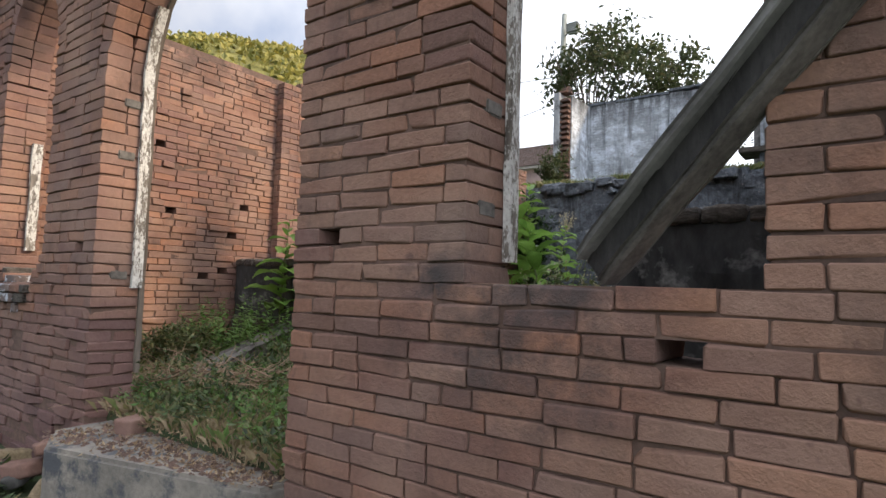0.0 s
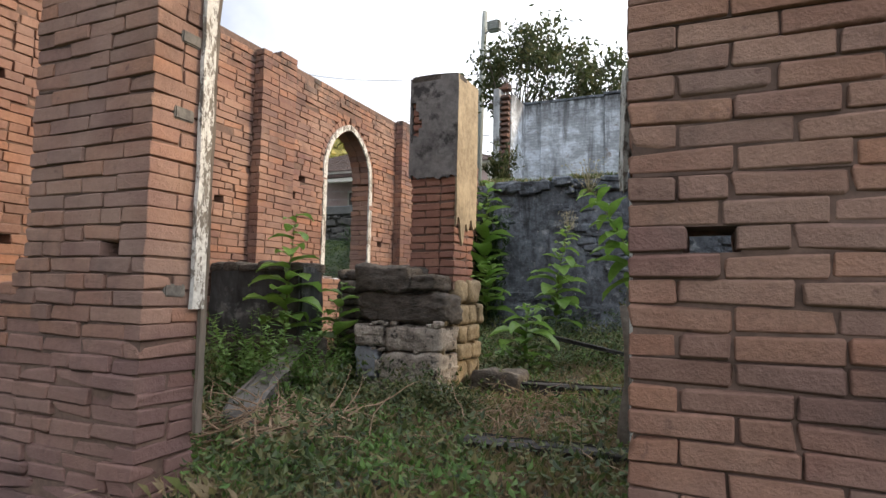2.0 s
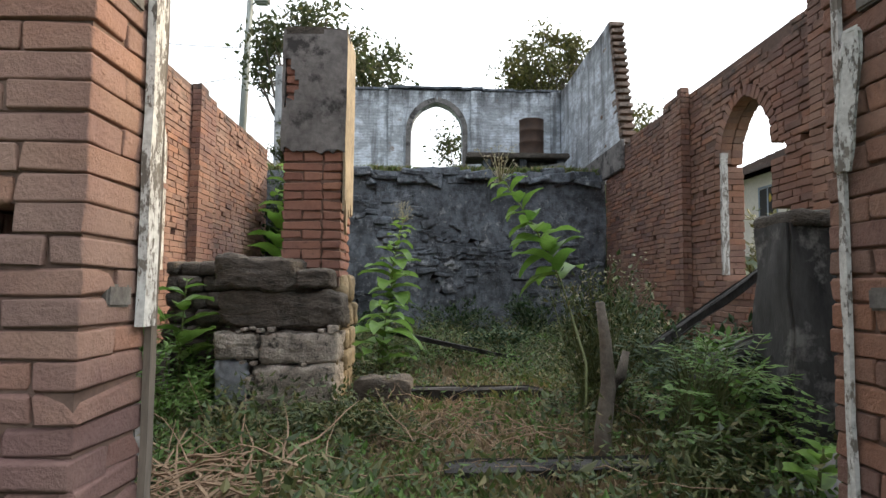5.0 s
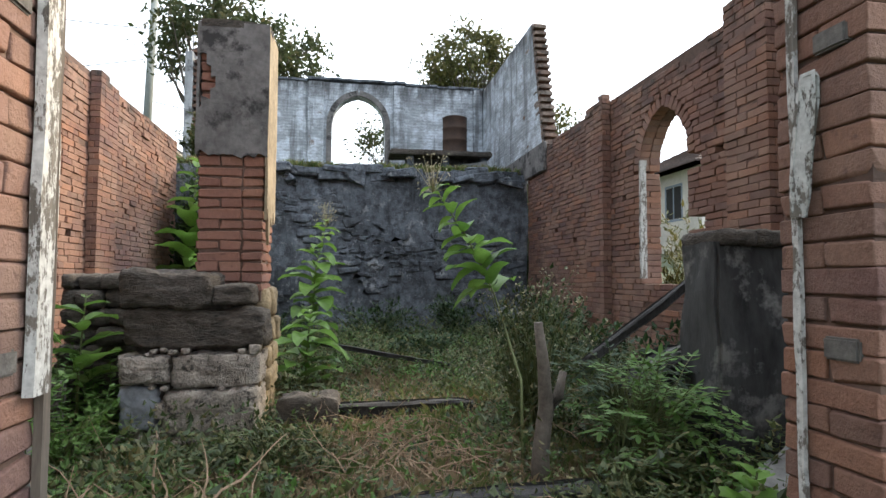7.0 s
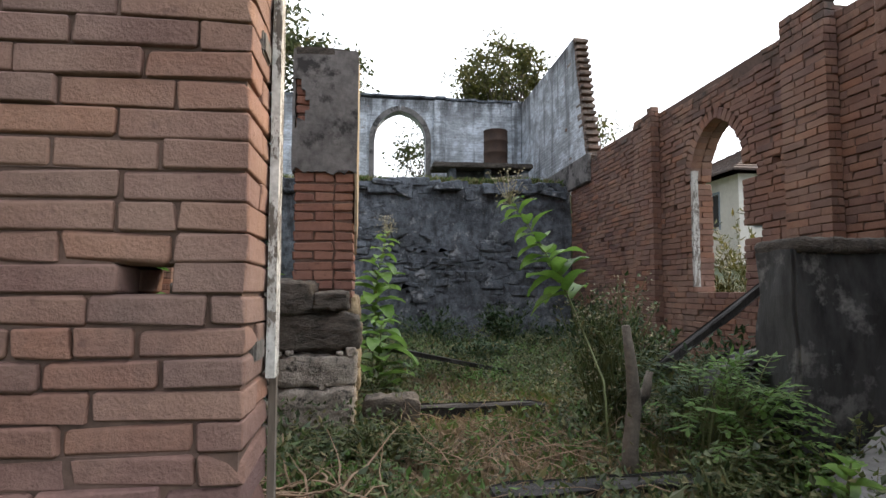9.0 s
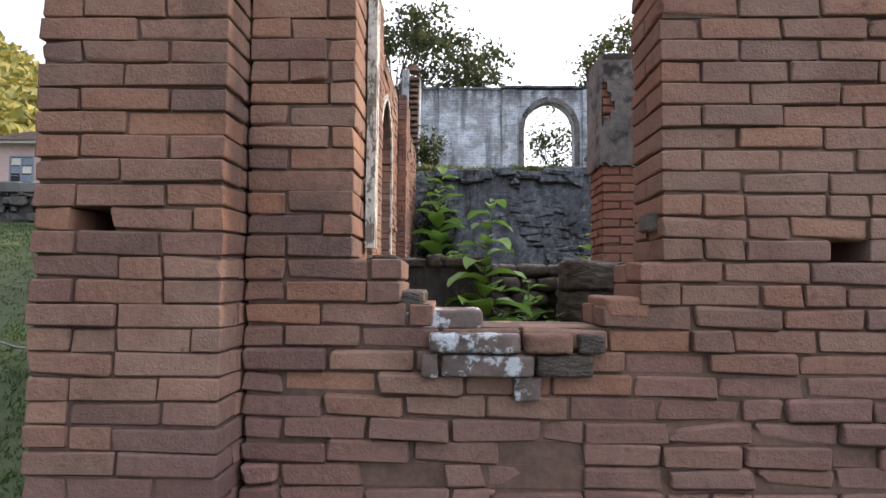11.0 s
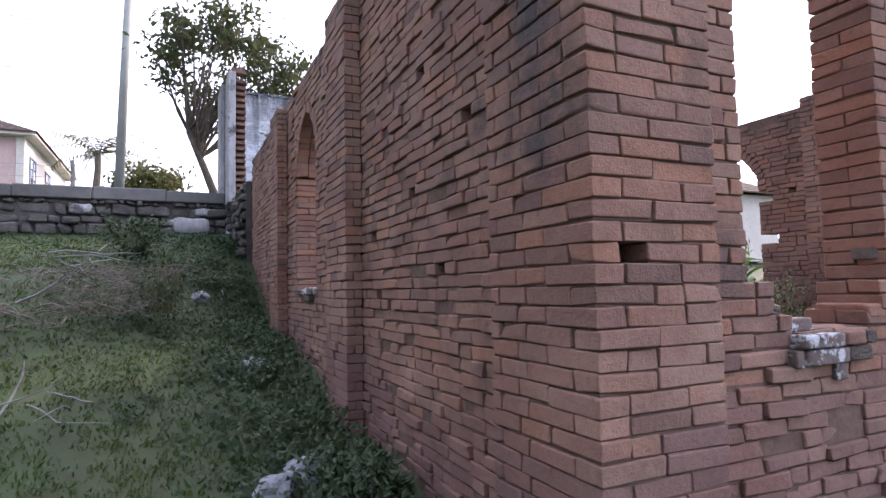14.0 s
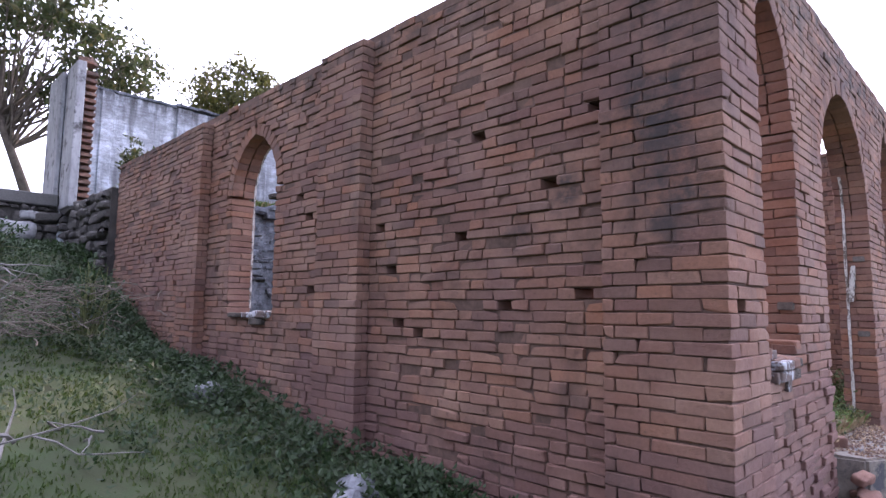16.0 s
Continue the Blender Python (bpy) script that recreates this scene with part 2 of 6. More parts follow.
ROOF = plain_noise("old_roof_tiles", (0.028, 0.020, 0.018), (0.12, 0.078, 0.062), 1.2, fine=7, extra=(3, 0.62, 0.72, (0.34, 0.29, 0.24)))
BLUEWOOD = plain_noise("blue_grey_paint", (0.14, 0.18, 0.24), (0.26, 0.31, 0.38), 2.0, rough=0.6)
DARK = plain_noise("dark_inside", (0.012, 0.012, 0.013), (0.03, 0.03, 0.03), 2.0)
FOREST = plain_noise("hillside_woods", (0.075, 0.0825, 0.018), (0.33, 0.285, 0.0675), 0.12, fine=1.2, strength=1.0, dist=0.6)
BLUESTONE = plain_noise("bluish_stone", (0.12, 0.13, 0.145), (0.33, 0.35, 0.38), 6.0, fine=40)


RUBBLE_DARK = plain_noise("dark_rubble", (0.022, 0.021, 0.020), (0.15, 0.142, 0.13), 3.0, fine=25, strength=0.9, dist=0.03, extra=(1.8, 0.63, 0.68, (0.42, 0.40, 0.36)))
CAKED = plain_noise("caked_plaster", (0.05, 0.042, 0.04), (0.20, 0.15, 0.13), 9.0, fine=30, extra=(11, 0.50, 0.56, (0.46, 0.49, 0.53)))


def leaf_material(name, tones, through=0.35, rough=0.6):
    n = Nodes(name, rough)
    p = n.piece()
    col = n.ramp(p, *[(i / (len(tones) - 1), c) for i, c in enumerate(tones)])
    col = n.mix(0.5, col, n.ramp(n.noise(30, 3), (0.3, 0.35), (0.7, 0.7)), 'OVERLAY')
    n.done(col)
    out = [x for x in n.nodes if x.type == 'OUTPUT_MATERIAL'][0]
    t = n.nodes.new("ShaderNodeBsdfTranslucent")
    n.links.new(col, t.inputs["Color"])
    m = n.nodes.new("ShaderNodeMixShader")
    m.inputs["Fac"].default_value = through
    n.links.new(n.bsdf.outputs[0], m.inputs[1]), n.links.new(t.outputs[0], m.inputs[2])
    n.links.new(m.outputs[0], out.inputs["Surface"])
    return n.mat


LEAF_TREE = leaf_material("tree_leaves", [(0.03, 0.042, 0.016), (0.065, 0.085, 0.028), (0.045, 0.06, 0.022), (0.12, 0.115, 0.045)], 0.5)
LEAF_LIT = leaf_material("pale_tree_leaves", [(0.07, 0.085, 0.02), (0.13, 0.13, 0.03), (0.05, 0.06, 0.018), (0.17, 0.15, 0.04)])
LEAF_BIG = leaf_material("broad_weed_leaves", [(0.112, 0.213, 0.0375), (0.163, 0.288, 0.05), (0.2, 0.325, 0.0688)], 0.45, 0.45)
LEAF_WEED = leaf_material("weed_leaves", [(0.02, 0.034, 0.012), (0.075, 0.12, 0.034), (0.035, 0.055, 0.018), (0.14, 0.165, 0.055), (0.03, 0.048, 0.016), (0.20, 0.175, 0.07), (0.06, 0.09, 0.026)])
LEAF_HILL = leaf_material("hill_leaves", [(0.17, 0.17, 0.034), (0.34, 0.289, 0.0595), (0.238, 0.221, 0.051), (0.102, 0.119, 0.0306)], 0.2)
LEAF_FRESH = leaf_material("fresh_weed_leaves", [(0.0797, 0.159, 0.0333), (0.113, 0.206, 0.0399), (0.147, 0.239, 0.0664)], 0.4)
LEAF_DARK = leaf_material("creeper_leaves", [(0.02, 0.045, 0.016), (0.04, 0.075, 0.025), (0.03, 0.055, 0.02)])
GRASS = leaf_material("grass_blades", [(0.07, 0.119, 0.028), (0.126, 0.168, 0.042), (0.21, 0.182, 0.077), (0.084, 0.126, 0.035), (0.28, 0.231, 0.112)])
LAWN = leaf_material("slope_grass", [(0.044, 0.080, 0.015), (0.060, 0.098, 0.019), (0.050, 0.088, 0.017), (0.078, 0.102, 0.024)])
DRYLEAF = leaf_material("dry_litter", [(0.156, 0.0975, 0.052), (0.286, 0.195, 0.104), (0.104, 0.065, 0.039), (0.364, 0.273, 0.156)], 0.1)
STRAW = leaf_material("straw", [(0.22, 0.165, 0.09), (0.32, 0.25, 0.15), (0.15, 0.105, 0.06)], 0.2)
FLOWER = leaf_material("seed_heads", [(0.30, 0.27, 0.16), (0.42, 0.39, 0.27), (0.22, 0.2, 0.1)], 0.2)

# ---- builders ----
def mesh_object(name, verts, faces, mat, parent=None, smooth=False):
    me = bpy.data.meshes.new(name)
    me.from_pydata(verts, [], faces)
    me.materials.append(mat)
    if smooth:
        me.polygons.foreach_set("use_smooth", [True] * len(me.polygons))
    ob = new(name, me)
    ob.parent = parent
    return ob


def part(name, bm, material, parent=None, label=""):
    me = bpy.data.meshes.new(name)
    bm.to_mesh(me)
    bm.free()
    me.materials.append(material)
    ob = new(name, me)
    ob.parent = parent
    return tagged(ob, label)


def thing(name, label, category, group="", at=(0, 0, 0), kind=""):
    e = new(name)
    e.location = at
    return tagged(e, label, category, group, kind)


def box(bm, lo, hi, m=None, bevel=0.0, seg=1):
    c = [(a + b) / 2 for a, b in zip(lo, hi)]
    d = [abs(b - a) for a, b in zip(lo, hi)]
    t = Matrix.Translation(c) @ Matrix.Diagonal((*d, 1))
    out = bmesh.ops.create_cube(bm, size=1.0, matrix=(m @ t) if m else t)
    if bevel:
        es = list({e for v in out["verts"] for e in v.link_edges})
        bmesh.ops.bevel(bm, geom=es, offset=bevel, segments=seg, affect='EDGES')
    return out["verts"]


# one bevelled block: three points a corner
def _block():
    v, key = [], {}
    for s in [(a, b, c) for a in (-1, 1) for b in (-1, 1) for c in (-1, 1)]:
        for ax in range(3):
            key[s, ax] = len(v)
            v.append((s, ax))
    f = []
    for ax in range(3):
        b, c = (ax + 1) % 3, (ax + 2) % 3
        for sg in (-1, 1):
            def cor(p, q):
                s = [0, 0, 0]
                s[ax], s[b], s[c] = sg, p, q
                return key[tuple(s), ax]
            q = [cor(-1, -1), cor(1, -1), cor(1, 1), cor(-1, 1)]
            f.append(q if sg > 0 else q[::-1])
        for p in (-1, 1):
            for q in (-1, 1):
                def at(r, k):
                    s = [0, 0, 0]
                    s[ax], s[b], s[c] = r, p, q
                    return key[tuple(s), k]
                e = [at(-1, b), at(1, b), at(1, c), at(-1, c)]
                f.append(e if p * q > 0 else e[::-1])
    for s in {k[0] for k in key}:
        t = [key[s, 0], key[s, 1], key[s, 2]]
        f.append(t if s[0] * s[1] * s[2] > 0 else t[::-1])
    return v, f


BLOCK_V, BLOCK_F = _block()
BLOCK_S = np.array([s for s, _ in BLOCK_V], float)
BLOCK_A = np.eye(3)[[a for _, a in BLOCK_V]]
BLOCK_N = BLOCK_S * BLOCK_A


def _outward(f):
    p = [BLOCK_S[i] * (1 - 0.2 * (1 - BLOCK_A[i])) for i in f]
    return f if np.dot(np.cross(p[1] - p[0], p[2] - p[0]), sum(p)) > 0 else f[::-1]


BLOCK_F = [_outward(f) for f in BLOCK_F]


def round_edges(me, normals):
    """Smooth shading across the chamfers alone."""
    me.polygons.foreach_set("use_smooth", [True] * len(me.polygons))
    me.normals_split_custom_set_from_vertices(normals)


def block_verts(d, rng, bevel=0.008, wear=0.004):
    """The corner points of one worn block of size d, round its middle."""
    h = np.array(d) / 2
    chip = 1 + 2.2 * (rng.random((8, 1)) < 0.10) * rng.random((8, 1))      # a few broken corners
    corner = (bevel * (0.5 + 0.9 * rng.random((8, 1))) * chip).repeat(3, axis=0)
    v = BLOCK_S * (h - (1 - BLOCK_A) * corner)
    return v + rng.normal(0, wear, (24, 3)) * 0.5 + (rng.normal(0, wear, (8, 3))).repeat(3, axis=0) * 0.6


class Masonry:
    """Collects blocks; the nearest become objects, the others one joined part."""
    def __init__(self, seed):
        self.rng = np.random.default_rng(seed)
        self.items, self.core = [], []

    def add(self, centre, d, rot=None, wear=0.004, bevel=0.008):
        self.items.append((np.array(centre, float), tuple(d), rot, wear, bevel))

    def build(self, parent, name, mat, core_mat, near=None, limit=300, alt=None):
        """alt: a test of the place and another material for the blocks that pass it."""
        pool, field, count = {}, {}, 0
        for c, d, rot, wear, bevel in self.items:
            use = alt[1] if alt and alt[0](c) else mat
            if near and count < limit and near(c):
                key = (round(d[0] * 20), round(d[1] * 20), self.rng.integers(0, 6), use.name)
                if key not in pool:
                    me = bpy.data.meshes.new(name)
                    me.from_pydata(block_verts(d, self.rng, bevel, wear).tolist(), [], BLOCK_F)
                    me.materials.append(use)
                    round_edges(me, BLOCK_N.tolist())
                    pool[key] = (me, d)
                me, d0 = pool[key]
                ob = new(name, me)
                ob.parent = parent
                ob.matrix_basis = Matrix.Translation(c) @ (rot.to_4x4() if rot else Matrix()) @ Matrix.Diagonal((*[a / b for a, b in zip(d, d0)], 1))
                count += 1
            else:
                v, nn = block_verts(d, self.rng, bevel, wear), BLOCK_N
                if rot:
                    turn = np.array(rot).T
                    v, nn = v @ turn, nn @ turn
                vs, ns, fs = field.setdefault(use.name, ([], [], []))
                o = 24 * len(vs)
                vs.append(v + c)
                ns.append(nn)
                fs += [[i + o for i in f] for f in BLOCK_F]
        for key, (vs, ns, fs) in field.items():
            ob = tagged(mesh_object(name + "_field", np.concatenate(vs).tolist(), fs, bpy.data.materials[key], parent), kind="stuff")
            round_edges(ob.data, np.concatenate(ns).tolist())
        if self.core:
            v, f = [], []
            for lo, hi in self.core:
                o = len(v)
                v += [(x, y, z) for x in (lo[0], hi[0]) for y in (lo[1], hi[1]) for z in (lo[2], hi[2])]
                f += [[o + i for i in q] for q in ((0, 1, 3, 2), (4, 6, 7, 5), (0, 4, 5, 1), (2, 3, 7, 6), (0, 2, 6, 4), (1, 5, 7, 3))]
            mesh_object("mortar_bed", v, f, core_mat, parent)


BL, BH, JT = 0.256, 0.069, 0.0042      # brick length with joint, course, joint


class Arch:
    """An opening with a pointed arch."""
    def __init__(self, u0, u1, sill, spring, apex, ring=0.14):
        self.u0, self.u1, self.sill, self.spring, self.apex, self.ring = u0, u1, sill, spring, apex, ring
        self.w, self.r = (u1 - u0) / 2, apex - spring
        self.R = (self.w ** 2 + self.r ** 2) / (2 * self.w)   # radius of each side's curve

    def half(self, z, grow=0.0):
        if z < self.spring:
            return self.w + (0 if grow == 0 else 0)
        q = (self.R + grow) ** 2 - (z - self.spring) ** 2
        return math.sqrt(q) - (self.R - self.w) if q > 0 else 0

    def span(self, z, grow=None):
        g = self.ring if grow is None else grow
        if z < self.sill:
            return None
        h = self.half(z, g if z > self.spring else 0)
        m = (self.u0 + self.u1) / 2
        return (m - h, m + h) if h > 0.01 else None


def brick_wall(ms, axis, at, out, u0, u1, z0, top, thick=0.28, openings=(), holes=(), gaps=(), rough=None, start=None, tooth=0.0, halves=0.13):
    """Courses of bricks along x or y. at: the outer face's place; out: -1 or 1, the side to which it faces."""
    rng = ms.rng
    zmax = max(top(u0 + (u1 - u0) * i / 60) for i in range(61))
    k = -1
    thick0 = thick

    def place(a, b, d0, d1, z, wear, slack):
        """a..b along the wall, d0..d1 inwards from the face."""
        u, w = (a + b) / 2, rng.normal(0, slack)
        d = (d0 + d1) / 2 + w
        if rng.random() < 0.04:
            d += rng.choice((-0.012, 0.007))
        elif wear > 0.003 and rng.random() < 0.03:          # spalled bricks, set back
            d += rng.uniform(0.015, 0.035)
        size = (b - a - 1.5 * JT, d1 - d0 - (JT * 0.5 if d1 - d0 < thick - 0.01 else 0), BH - JT)
        n = at - out * d
        zc = z + rng.normal(0, 0.0016)
        soft = 0.0058 + 1.1 * max(0.0, wear - 0.0020)
        tilt = Matrix.Rotation(rng.normal(0, 0.006), 3, 'Z') @ Matrix.Rotation(rng.normal(0, 0.004), 3, 'Y' if axis == 'x' else 'X')
        if axis == 'x':
            ms.add((u, n, zc), size, tilt, wear, soft)
        else:
            ms.add((n, u, zc), (size[1], size[0], size[2]), tilt, wear, soft)
    while z0 + (k + 1) * BH < zmax:
        k += 1
        z = z0 + (k + 0.5) * BH
        thick = thick0 + (tooth if k % 2 else 0.0)
        if thick0 < 0.35:
            layers = (0, thick / 2, thick)
        else:
            layers = (0, 0.13, 0.40, thick) if k % 2 else (0, 0.27, thick)
        cuts = []
        for o in openings:
            s = o.span(z)
            if s:
                cuts.append(s)
        for g in gaps:
            if g[2] < z < g[3]:
                cuts.append((g[0], g[1]))
        for hu, hz in holes:
            if abs(hz - z) < BH * 0.5:
                cuts.append((hu - 0.055, hu + 0.055))
        spans, a = [], (u0 if start is None else start(z))
        for s in sorted(cuts):
            if s[0] > a + 0.03:
                spans.append((a, min(s[0], u1)))
            a = max(a, s[1])
        if a < u1 - 0.03:
            spans.append((a, u1))
        for a, b in spans:
            loose = rough((a + b) / 2, z) if rough else 0.0
            wear, slack = 0.0018 + 0.0036 * loose, 0.0016 + 0.007 * loose
            # edges of this course
            cells, u, head = [], a, (k % 2 == 0)
            first = True
            while u < b - 1e-6:
                ln = (BL / 2 if head and first else BL * (1 + rng.normal(0, 0.055)))
                if rng.random() < halves:
                    ln = BL / 2
                e = u + ln
                if b - e < BL * 0.3:
                    e = b
                cells.append((u, e, first, e >= b))
                u, first = e, False
            lo, hi = None, None
            for c0, c1, f, l in cells:
                m = (c0 + c1) / 2
                if z > top(m) - BH * 0.3:
                    continue
                lo = c0 if lo is None else lo
                hi = c1
                if (f or l) and c1 - c0 < BL * 0.8 and thick0 < 0.35:
                    place(c0, c1, 0, thick, z, wear, slack * 0.5)
                else:
                    for d0, d1 in zip(layers, layers[1:]):
                        place(c0, c1, d0, d1, z, wear, slack)
            if lo is not None and hi - lo > 0.05:
                rec = rng.uniform(0.009, 0.016) + 0.004 * loose
                n0, n1 = sorted((at - out * rec, at - out * (thick - rec)))
                zz = (z - BH / 2, z + BH / 2)
                i = 0.015
                ms.core.append(((lo + i, n0, zz[0]), (hi - i, n1, zz[1])) if axis == 'x' else ((n0, lo + i, zz[0]), (n1, hi - i, zz[1])))
    # rings of voussoirs
    for o in openings:
        if o.ring <= 0:
            continue
        mid = (o.u0 + o.u1) / 2
        for sd in (-1, 1):
            cx = mid - sd * (o.R - o.w)
            full = math.asin(min(1, o.r / o.R))
            n = max(3, round(o.R * full / 0.075))
            for i in range(n):
                t = full * (i + 0.5) / n
                rr = o.R + o.ring / 2
                u, zc = cx + sd * rr * math.cos(t), o.spring + rr * math.sin(t)
                if zc > top(u) + 0.03:
                    continue
                wdt = (o.R + o.ring / 2) * full / n - 0.006
                ang = t if sd > 0 else math.pi - t
                n_mid = at - out * thick / 2
                for hv in (-1, 1):
                    nn = n_mid + hv * thick / 4
                    if axis == 'x':
                        ms.add((u, nn, zc), (o.ring - 0.006, thick / 2 - 0.006, wdt), Matrix.Rotation(-ang, 3, 'Y'), 0.004, 0.006)
                    else:
                        ms.add((nn, u, zc), (thick / 2 - 0.006, o.ring - 0.006, wdt), Matrix.Rotation(ang, 3, 'X'), 0.004, 0.006)


def ragged(base, amp, seed, scale=1.7):
    return lambda u: base + amp * noise.noise((u * scale, seed * 7.3, 0)) + amp * 0.5 * noise.noise((u * scale * 3, seed, 4.0))


def broken(base, seed, loss=2.2, scale=1.1):
    """A top edge from which whole courses have fallen."""
    def top(u):
        a = noise.noise((u * scale, seed * 5.1, 2.0)) + 0.6 * noise.noise((u * scale * 3.1, seed * 2.3, 7.0))
        return base + BH * (0.4 - round(loss * max(0.0, a + 0.25)))
    return top


# ---- plan ----
FX0, FX1 = -6.34, 0.55       # outer faces of the side walls
IX0, IX1 = -6.06, 0.27       # their inner faces
FY = 1.62                    # front wall's outer face
BY = 11.2                    # foot of the upper terrace
FLOOR = 0.70
TERR = 3.72
TWY = 14.2                   # low terrace wall beside the chancel
TOP = 4.0
CY = 15.0                    # chancel's end wall
DOOR = Arch(-3.84, -1.98, 0.0, 2.75, 3.76)
WIN_A = Arch(-5.57, -4.63, 1.66, 3.05, 3.92)
WIN_B = Arch(-1.10, -0.22, 1.545, 3.05, 3.92)
SIDE = dict(sill=1.69, spring=3.0, apex=3.62)
WIN_W = Arch(5.93, 6.92, **SIDE)
WIN_E = Arch(5.93, 6.92, **SIDE)


def ramp01(v, a, b):
    return min(1.0, max(0.0, (v - a) / (b - a)))


# ground: one sheet, with the slope beside the ruin and the terrace behind it
def ground_z(x, y):
    bump = 0.05 * noise.noise((x * 0.7, y * 0.7, 0)) + 0.022 * noise.noise((x * 2.3, y * 2.3, 3))
    west = x < FX0 - 0.06
    if x > FX1 + 0.06:                    # even rise east of the ruin
        return (0.12 + 0.125 * max(0.0, min(y, 30) - 0.4)) * ramp01(y, -1.5, 0.8) + bump
    if y > (TWY if west else BY) + 0.2:
        up = 3.55 + 0.118 * max(0.0, min(y, 42) - 14)
        return (TERR - 0.05 if IX0 < x < IX1 and y < CY + 0.2 else up) + bump
    if IX0 - 0.1 < x < IX1 + 0.1 and FY + 0.14 < y:
        return FLOOR - 0.03 + 0.05 * ramp01(y, 4, 8) + bump
    near = min(2.6, 0.12 + 0.125 * max(0.0, y - 0.4) + 0.28 * max(0.0, y - 8.6))
    far = 0.05 + 0.345 * max(0.0, min(y, 8.0) - 2.4) + 0.15 * max(0.0, min(y, 14.4) - 8.0)
    away = ramp01(FX0 - x, 0.3, 2.6)
    front = ramp01(y, -1.5, 0.8)
    return (near + (far - near) * away) * front + bump


def lattice(xs, ys, height):
    v = [(x, y, height(x, y)) for y in ys for x in xs]
    n = len(xs)
    return v, [(j * n + i, j * n + i + 1, (j + 1) * n + i + 1, (j + 1) * n + i) for j in range(len(ys) - 1) for i in range(n - 1)]


gx = sorted({-2500, -900, -400, -150, -80, -50, -35, -26, 14, 17, 25, 40, 80, 200, 500, 900, 2500, FX0 - 0.07, FX0 - 0.05, IX0 - 0.11, IX0 - 0.09, IX1 + 0.09, IX1 + 0.11, FX1 + 0.05, FX1 + 0.07} | {round(-22 + 0.3 * i, 2) for i in range(118)})
gy = sorted({-2500, -900, -300, -100, -40, -20, -12, 25, 32, 40, 42, 60, 100, 200, 500, 900, 2500, FY + 0.13, FY + 0.15, BY + 0.19, BY + 0.21, TWY + 0.19, TWY + 0.21} | {round(-6 + 0.3 * i, 2) for i in range(90)})
ground = tagged(mesh_object("ground", *lattice(gx, gy, ground_z), GRASS_EARTH, smooth=True), "uneven grassy earth with weeds and litter", "ground", kind="structure")

# front wall
wall_front = tagged(new("wall_front"), "roofless red brick front wall with arched openings", "wall", kind="structure")
ms = Masonry(1)
brick_wall(ms, 'x', FY, -1, -5.91, FX1 - 0.10, 0.0, broken(TOP + 0.24, 1, 1.2), 0.30, [DOOR, WIN_A, WIN_B],
           holes=[(-1.77, 1.685), (-0.42, 1.343), (-4.06, 1.685)],
           gaps=[(-5.42, -4.70, 1.55, 1.67), (-5.32, -4.81, 1.44, 1.56), (-1.10, -0.40, 1.53, 1.60)],
           rough=lambda u, z: ramp01(-u, 3.4, 3.9) * ramp01(-z, -1.5, -1.0) + 0.15)
brick_wall(ms, 'x', FY - 0.16, -1, FX0 - 0.13, -5.91, 0.0, ragged(TOP + 0.15, 0.05, 2), 0.46, tooth=0.13, holes=[(-6.30, 1.755)], rough=lambda u, z: 0.15 + 0.5 * ramp01(-z, -1.1, -0.5))
brick_wall(ms, 'x', FY - 0.16, -1, FX1 - 0.10, FX1 + 0.13, 0.0, ragged(TOP, 0.05, 3), 0.46)
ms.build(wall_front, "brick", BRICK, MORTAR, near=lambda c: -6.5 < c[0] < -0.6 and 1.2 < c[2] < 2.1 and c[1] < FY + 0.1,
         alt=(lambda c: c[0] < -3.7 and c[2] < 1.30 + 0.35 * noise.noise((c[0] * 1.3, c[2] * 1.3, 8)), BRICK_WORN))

# west wall, seen from both sides
wall_west = tagged(new("wall_west"), "roofless red brick side wall with pilasters and arched window", "wall", kind="structure")
ms = Masonry(2)
brick_wall(ms, 'y', FX0, -1, FY + 0.30, BY, 0.0, broken(TOP + 0.03, 5, 1.6), 0.28, [WIN_W], halves=0.38, start=lambda z: FY + 0.30 + (0.13 if int(z / BH) % 2 else 0),
           holes=[(2.31, 1.82), (3.3, 2.22), (3.14, 2.93), (5.45, 2.80), (9.2, 2.35), (3.72, 1.55), (2.2, 2.95), (3.95, 1.62), (4.2, 2.36), (2.02, 1.55), (2.9, 1.76), (4.05, 2.05), (5.2, 1.92), (5.28, 2.62), (7.25, 2.2), (8.5, 2.05), (2.55, 2.55)],
           rough=lambda u, z: 0.45 + 0.5 * ramp01(-z, -1.3, -0.7))
brick_wall(ms, 'y', FX0 - 0.13, -1, FY + 0.30, 2.12, 0.0, ragged(TOP, 0.05, 6), 0.13, start=lambda z: FY + 0.30 + (0.13 if int(z / BH) % 2 else 0))
brick_wall(ms, 'y', FX0 - 0.13, -1, 4.32, 4.95, 0.0, ragged(TOP, 0.05, 7), 0.13)
brick_wall(ms, 'y', FX0 - 0.13, -1, 7.52, 8.10, 0.6, ragged(TOP, 0.05, 8), 0.13)
for y0 in (4.60, 7.65):
    brick_wall(ms, 'y', IX0 + 0.12, 1, y0, y0 + 0.55, 0.5, broken(TOP + 0.10, y0, 1.2, 3.0), 0.12)
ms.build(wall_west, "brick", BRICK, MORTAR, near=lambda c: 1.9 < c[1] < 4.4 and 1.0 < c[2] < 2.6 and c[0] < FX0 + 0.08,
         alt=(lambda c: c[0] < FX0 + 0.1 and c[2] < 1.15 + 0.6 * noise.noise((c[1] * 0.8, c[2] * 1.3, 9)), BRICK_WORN))

